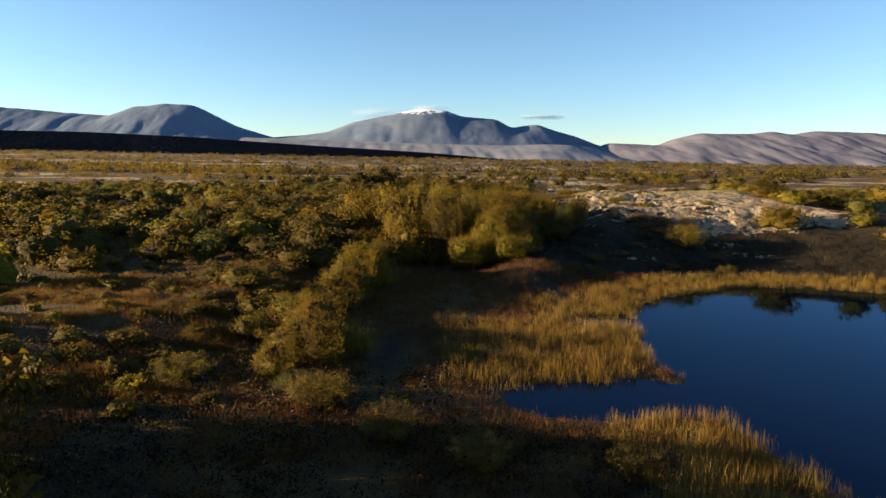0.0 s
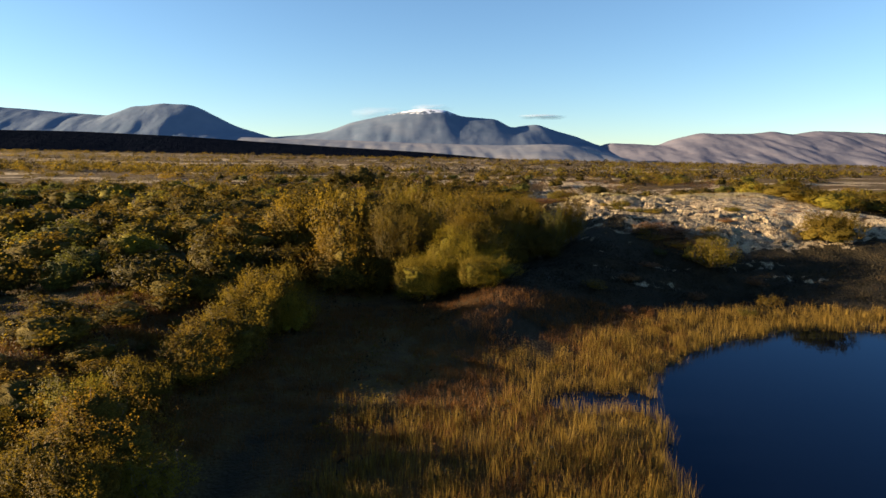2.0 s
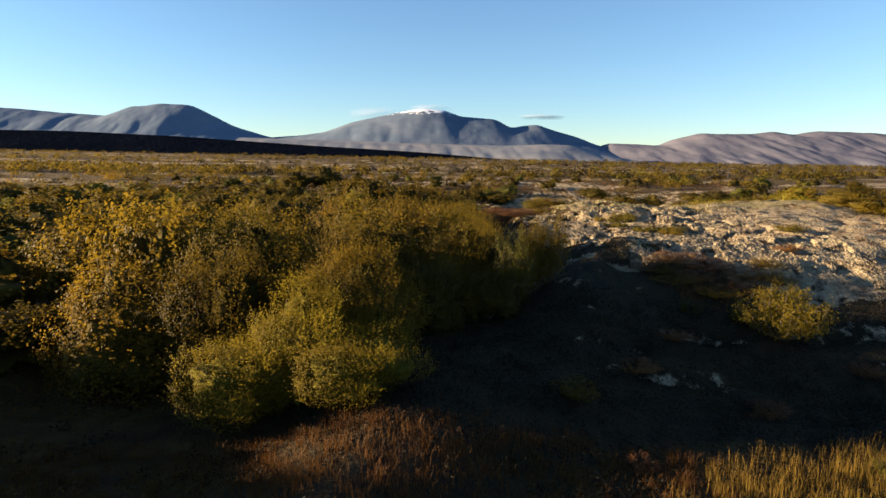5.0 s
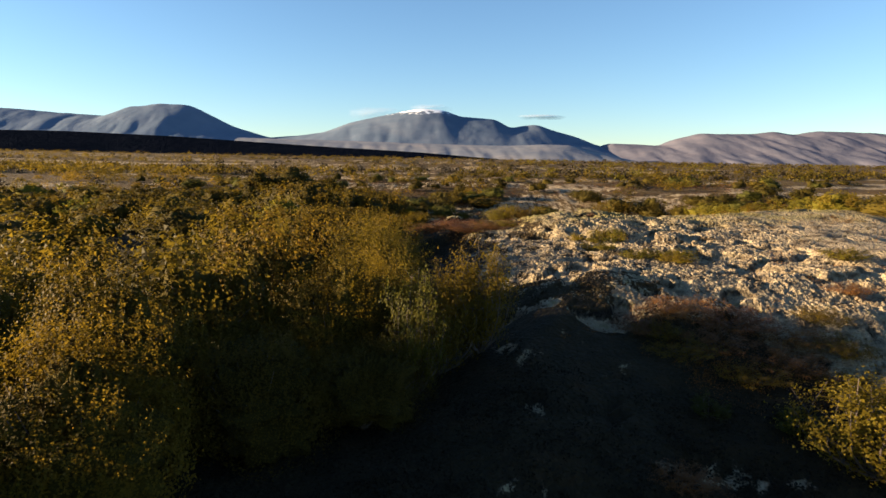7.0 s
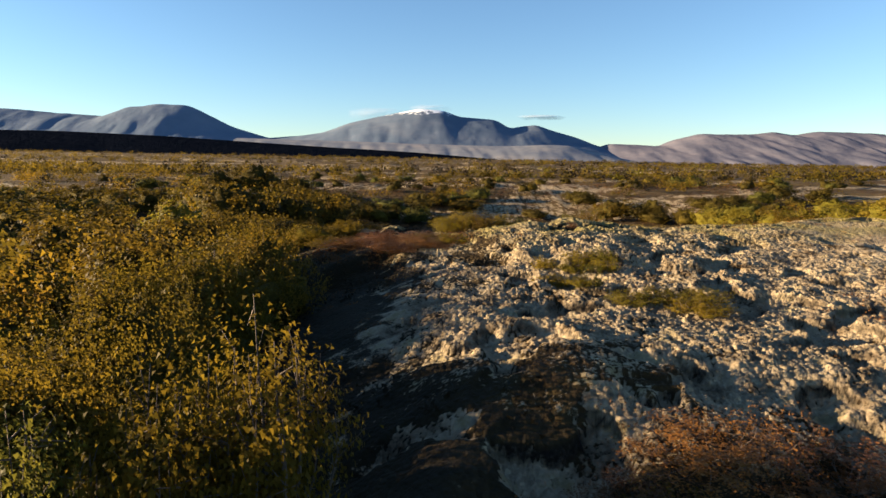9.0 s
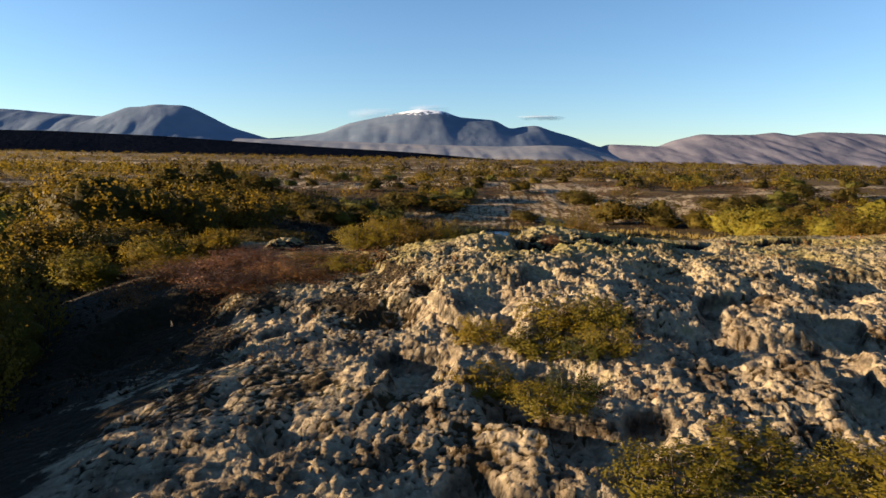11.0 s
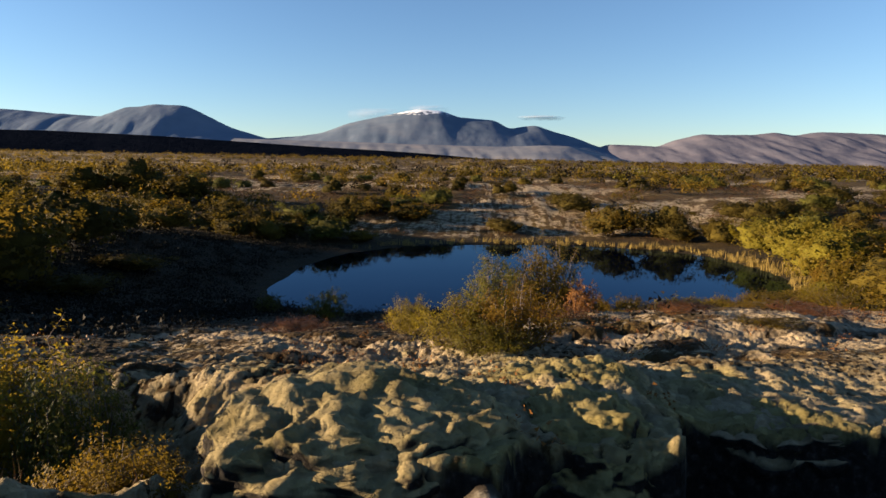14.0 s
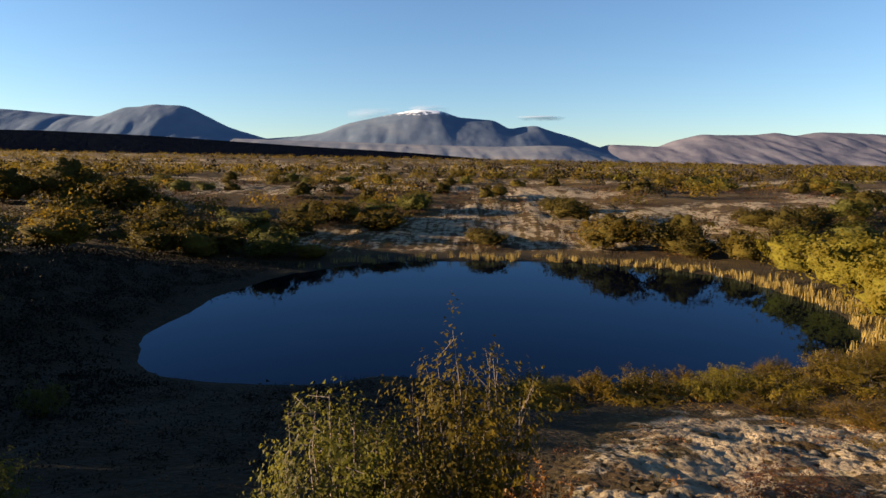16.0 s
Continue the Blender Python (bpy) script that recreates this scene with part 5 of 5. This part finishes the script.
def heath_tufts(name, label, mat, inside, area, count, size, seed, k=22, leaf=0.2):
    """Low heather and berry bushes as loose small leaves."""
    rng = np.random.default_rng(seed)
    x0, x1, y0, y1 = area
    x, y = rng.uniform(x0, x1, count), rng.uniform(y0, y1, count)
    ok = inside(x, y) > rng.random(count)
    x, y = x[ok], y[ok]
    s = size * rng.uniform(0.5, 1.4, len(x))[:, None]
    ang, rad = rng.random((len(x), k)) * 2 * np.pi, np.sqrt(rng.random((len(x), k)))
    px, py = x[:, None] + np.cos(ang) * rad * s, y[:, None] + np.sin(ang) * rad * s
    pz = land(px, py) + s * 0.9 * (1 - rad ** 2) * rng.random((len(x), k))
    v, f = leaves(rng, np.stack([px, py, pz], -1).reshape(-1, 3), size * leaf, 0.6, 0.5)
    tagged(part(name, raw_mesh(name, v, f), mat), label, "heather", kind="stuff")


def dry(x, y):
    return step(pond_1(x, y), 0.5, 2.0) * step(pond_2(x, y), 0.4, 1.5)


def on_heath(x, y):
    return dry(x, y) * (1 - moss_cover(x, y)) * step(fbm(x * 0.25, y * 0.25, 3, 27), 0.35, 0.55) * (1 - (x < 14) * (x > -5) * (y > 75))


def on_slope(x, y):
    return dry(x, y) * step(x, -1, 2) * (1 - step(x, 30, 34)) * step(y, 35.5 + 1.2 * (x < 8), 37 + 1.2 * (x < 8)) * (1 - step(y, 46.5, 50)) * 0.8


def on_brow(x, y):
    return step(x, 14.5, 15.6) * (1 - step(x, 18.6, 19.8)) * step(y, 47.5, 49) * (1 - step(y, 51.6, 52.8)) * step(fbm(x * 0.6, y * 0.6, 3, 29), 0.36, 0.5)


def on_moss(x, y):
    return dry(x, y) * moss_cover(x, y) * step(fbm(x * 0.4, y * 0.4, 3, 28), 0.54, 0.66) * (np.abs(x - 19) < 14)


heath_tufts("heather", "dark brown heather and crowberry between the shrubs", LEAF_HEATH, on_heath, (-30, 40, 4, 100), 2600, 0.5, 6)


def on_left(x, y):
    return step(pond_1(x, y), 0.8, 2.0) * (1 - step(x, -1, 3)) * step(y + 0.4 * x, 4, 9) * step(fbm(x * 0.3, y * 0.3, 3, 42), 0.36, 0.5)


heath_tufts("heather", "golden-brown dwarf birch between the shrubs", LEAF_GOLD, on_left, (-34, 3, 8, 56), 2300, 0.46, 13, 34, 0.14)
heath_tufts("heather", "rust-red dwarf birch between the shrubs", LEAF_RED, on_left, (-30, 3, 8, 50), 1300, 0.46, 14, 34, 0.14)
heath_tufts("heather", "rust-red berry heath in the hollows of the moss", LEAF_RED, on_moss, (8, 32, 44, 92), 3000, 0.2, 7, 26, 0.16)


def bank_growth(x, y):
    return step(pond_2(x, y), 0.4, 1.2) * (1 - step(x, 12, 15)) * 0.9


# these tufts darken the bank: its shade is in the leaf colour
heath_tufts("heather", "low heath on the pond bank, shade put into its leaf colour", LEAF_SHADED, bank_growth, (-4, 15, 76, 112), 4200, 0.42, 11)


def shore_growth(x, y):
    return step(pond_2(x, y), 0.3, 0.9) * (1 - step(pond_2(x, y), 2.5, 5.5)) * step(x, 21, 25) * (1 - step(y, 93, 97))


def near_bank(x, y):
    return step(pond_2(x, y), 0.3, 1.2) * (1 - step(x, 19.5, 23)) * step(y, 80.5, 83)


def far_growth(x, y):
    return step(pond_2(x, y), 2, 4) * (1 - 0.8 * moss_cover(x, y)) * step(fbm(x * 0.12, y * 0.12, 3, 44), 0.36, 0.5)


# put here to blacken the near bank as shade would
heath_tufts("heather", "low heath on the near pond bank, leaves coloured as in shade", LEAF_SHADED, near_bank, (11, 23, 80, 94), 900, 0.3, 15, 34, 0.13)
heath_tufts("heather", "golden dwarf birch along the pond shore", LEAF_GOLD, shore_growth, (21, 38, 84, 97), 900, 0.34, 16, 34, 0.14)
heath_tufts("heather", "dark brown heather on the far heath", LEAF_HEATH, far_growth, (-30, 80, 112, 190), 6500, 0.6, 17, 16, 0.2)
heath_tufts("heather", "rust-red heath on the far heath", LEAF_RED, far_growth, (-20, 70, 114, 180), 2200, 0.6, 18, 16, 0.2)


def in_hollows(x, y):
    d = np.minimum(np.minimum(oval(x, y, 21.6, 73.3, 1.2, 0.5), oval(x, y, 22.05, 76.3, 0.5, 0.28)), oval(x, y, 21.2, 77.2, 0.6, 0.3))
    return 1 - step(d, -0.1, 0.15)


def on_bank_moss(x, y):
    return step(x, 14, 16) * (1 - step(x, 30, 33)) * step(y, 72.5, 74.5) * (1 - step(y, 84, 87)) * step(pond_2(x, y), 3, 5) * step(fbm(x * 0.8, y * 0.8, 3, 45), 0.48, 0.62)


heath_tufts("heather", "dark heather in small hollows of the moss", LEAF_HEATH, in_hollows, (20, 24.5, 72.5, 78.5), 800, 0.16, 19, 40, 0.16)
heath_tufts("heather", "rust-red heath between moss mats above the pond", LEAF_RED, on_bank_moss, (14, 33, 72, 87), 1000, 0.16, 20, 30, 0.15)


def low_growth(x, y):
    return step(pond_1(x, y), 0.3, 1.0) * (1 - step(x, 4.5, 6.0)) * 0.9


# leaf colour carries the shade of the low foreground and the slope
heath_tufts("heather", "grass and heather by the channel, shade put into the leaf colour", LEAF_SHADED, low_growth, (-14, 6, 3, 20), 1900, 0.4, 9)
heath_tufts("heather", "heather on the slope above the sedge, shade put into its colour", LEAF_SHADED, on_slope, (-1, 34, 35, 50), 4200, 0.42, 8, 30, 0.13)


def by_mound(x, y):
    return (1 - step(oval(x, y, 10.8, 67.6, 3.2, 2.6), -0.5, 0.4)) * step(fbm(x * 0.7, y * 0.7, 3, 30), 0.34, 0.5)


heath_tufts("heather", "rust-red berry heath beside the moss mound", LEAF_RED, by_mound, (7, 15, 64, 71), 1000, 0.22, 12, 50, 0.15)
heath_tufts("heather", "rust-red heath on the brow of the moss slope", LEAF_RED, on_brow, (14, 22, 46, 54), 620, 0.26, 10, 70, 0.12)


# ---------------------------------------------------------------- lava blocks at the fissure


def boulder(name, label, x, y, z, sx, sy, sz, seed, turn=0.0, lime=0.6, rugged=0.2):
    """A rounded block of lava, knobbly, with a thick moss cap on its upper side."""
    bm = bmesh.new()
    bmesh.ops.create_icosphere(bm, subdivisions=6 if lime > 0.45 else 5, radius=1.0)
    s = Vector((seed * 3.1, seed * 1.7, seed * 2.3))
    for v in bm.verts:
        p = Vector([math.copysign(abs(c) ** 0.72, c) for c in v.co])
        w = Vector((p.x * sx, p.y * sy, p.z * sz))
        k = 1 + rugged * noise.noise(p * 1.2 + s) + rugged * 0.55 * noise.noise(p * 2.9 + s)
        out = Vector((p.x / sx, p.y / sy, p.z / sz)).normalized()
        # cushions about a hand wide, and ragged lower edges
        lump = 0.06 * noise.noise(w * 5.5 + s) + 0.045 * noise.noise(w * 12 + s) + 0.02 * noise.noise(w * 26 + s)
        drape = 0.16 * min(0.0, p.z) * noise.noise(Vector((w.x * 4, w.y * 4, seed)))
        v.co = w * k + out * lump + Vector((0, 0, drape))
    me = bpy.data.meshes.new(name)
    bm.to_mesh(me)
    bm.free()
    for f in me.polygons:
        f.use_smooth = True
    me.materials.append(GROUND)
    for key, value in (("moss", 0.95), ("lime", lime)):
        me.attributes.new(key, "FLOAT", "POINT").data.foreach_set("value", np.full(len(me.vertices), value, np.float32))
    ob = tagged(new(name, me), label, "rock", "rocks of the fissure")
    ob.matrix_world = pose(x, y, z, 0, 0, turn)
    return ob


def pillar(x, y, foot, top, wide, seed):
    """A narrow ragged column of lava with ledges and a broken top."""
    rng = np.random.default_rng(seed)
    rings, sides = int((top - foot) / 0.045), 10
    w = wide * (0.55 + 0.9 * np.repeat(rng.random(rings // 3 + 1), 3)[:rings] + 0.2 * rng.random(rings))
    w[-1] = 0.8 * w[-2]
    drift = np.cumsum(rng.normal(size=(rings, 2)), 0) * 0.09 * wide
    ang = np.arange(sides) * 2 * np.pi / sides
    r = w[:, None] * (1 + 0.22 * np.cos(2 * ang + rng.uniform(0, 6))[None] + 0.3 * rng.normal(size=(rings, sides)))
    z = np.linspace(foot, top, rings)[:, None] + 0.012 * rng.normal(size=(rings, sides))
    v = np.stack([x + drift[:, :1] + r * np.cos(ang), y + drift[:, 1:] + r * np.sin(ang), z], -1).reshape(-1, 3)
    i = np.arange(rings * sides).reshape(rings, sides)
    side = np.stack([i[:-1], np.roll(i, -1, 1)[:-1], np.roll(i, -1, 1)[1:], i[1:]], -1).reshape(-1, 4)
    c = len(v)
    v = np.concatenate([v, [[x + drift[-1, 0], y + drift[-1, 1], top + 0.02]]])
    cap = np.array([(i[-1, k], i[-1, (k + 1) % sides], c) for k in range(sides)])
    tagged(part("rock_pillar", raw_mesh("rock_pillar", v, [side, cap]), LAVA), "narrow ragged lava pillar in the dark fissure", "rock", "rocks of the fissure")


for k, (x, y, z, sx, sy, sz, turn, lime) in enumerate([
    (18.4, 69.85, 4.2, 0.95, 0.85, 0.40, 4, 0.55), (19.95, 70.1, 4.1, 0.52, 0.68, 0.34, -8, 0.8), (19.2, 70.5, 4.02, 0.6, 0.7, 0.34, 0, 0.5),
    (21.8, 70.75, 3.98, 0.8, 0.45, 0.2, 6, 0.2), (23.9, 70.8, 3.95, 1.0, 0.5, 0.2, -4, 0.2), (18.6, 67.5, 3.84, 0.82, 0.6, 0.64, 10, 0.95), (10.6, 71.8, 3.72, 0.55, 0.4, 0.34, 8, 0.4), (9.3, 72.6, 3.5, 0.6, 0.45, 0.3, -10, 0.4),
]):
    boulder("mossy_boulder", "moss-capped lava block at the edge of the fissure", x, y, z, sx, sy, sz, 2 + k, turn, lime)
for k, (x, y, top, w) in enumerate([(19.24, 68.9, 4.42, 0.06), (19.7, 69.0, 4.2, 0.05), (19.98, 68.75, 4.4, 0.045), (20.26, 68.6, 4.12, 0.05), (20.62, 68.6, 4.12, 0.045), (21.55, 69.2, 3.8, 0.06)]):
    pillar(x, y, 1.2, top, w, 30 + k)
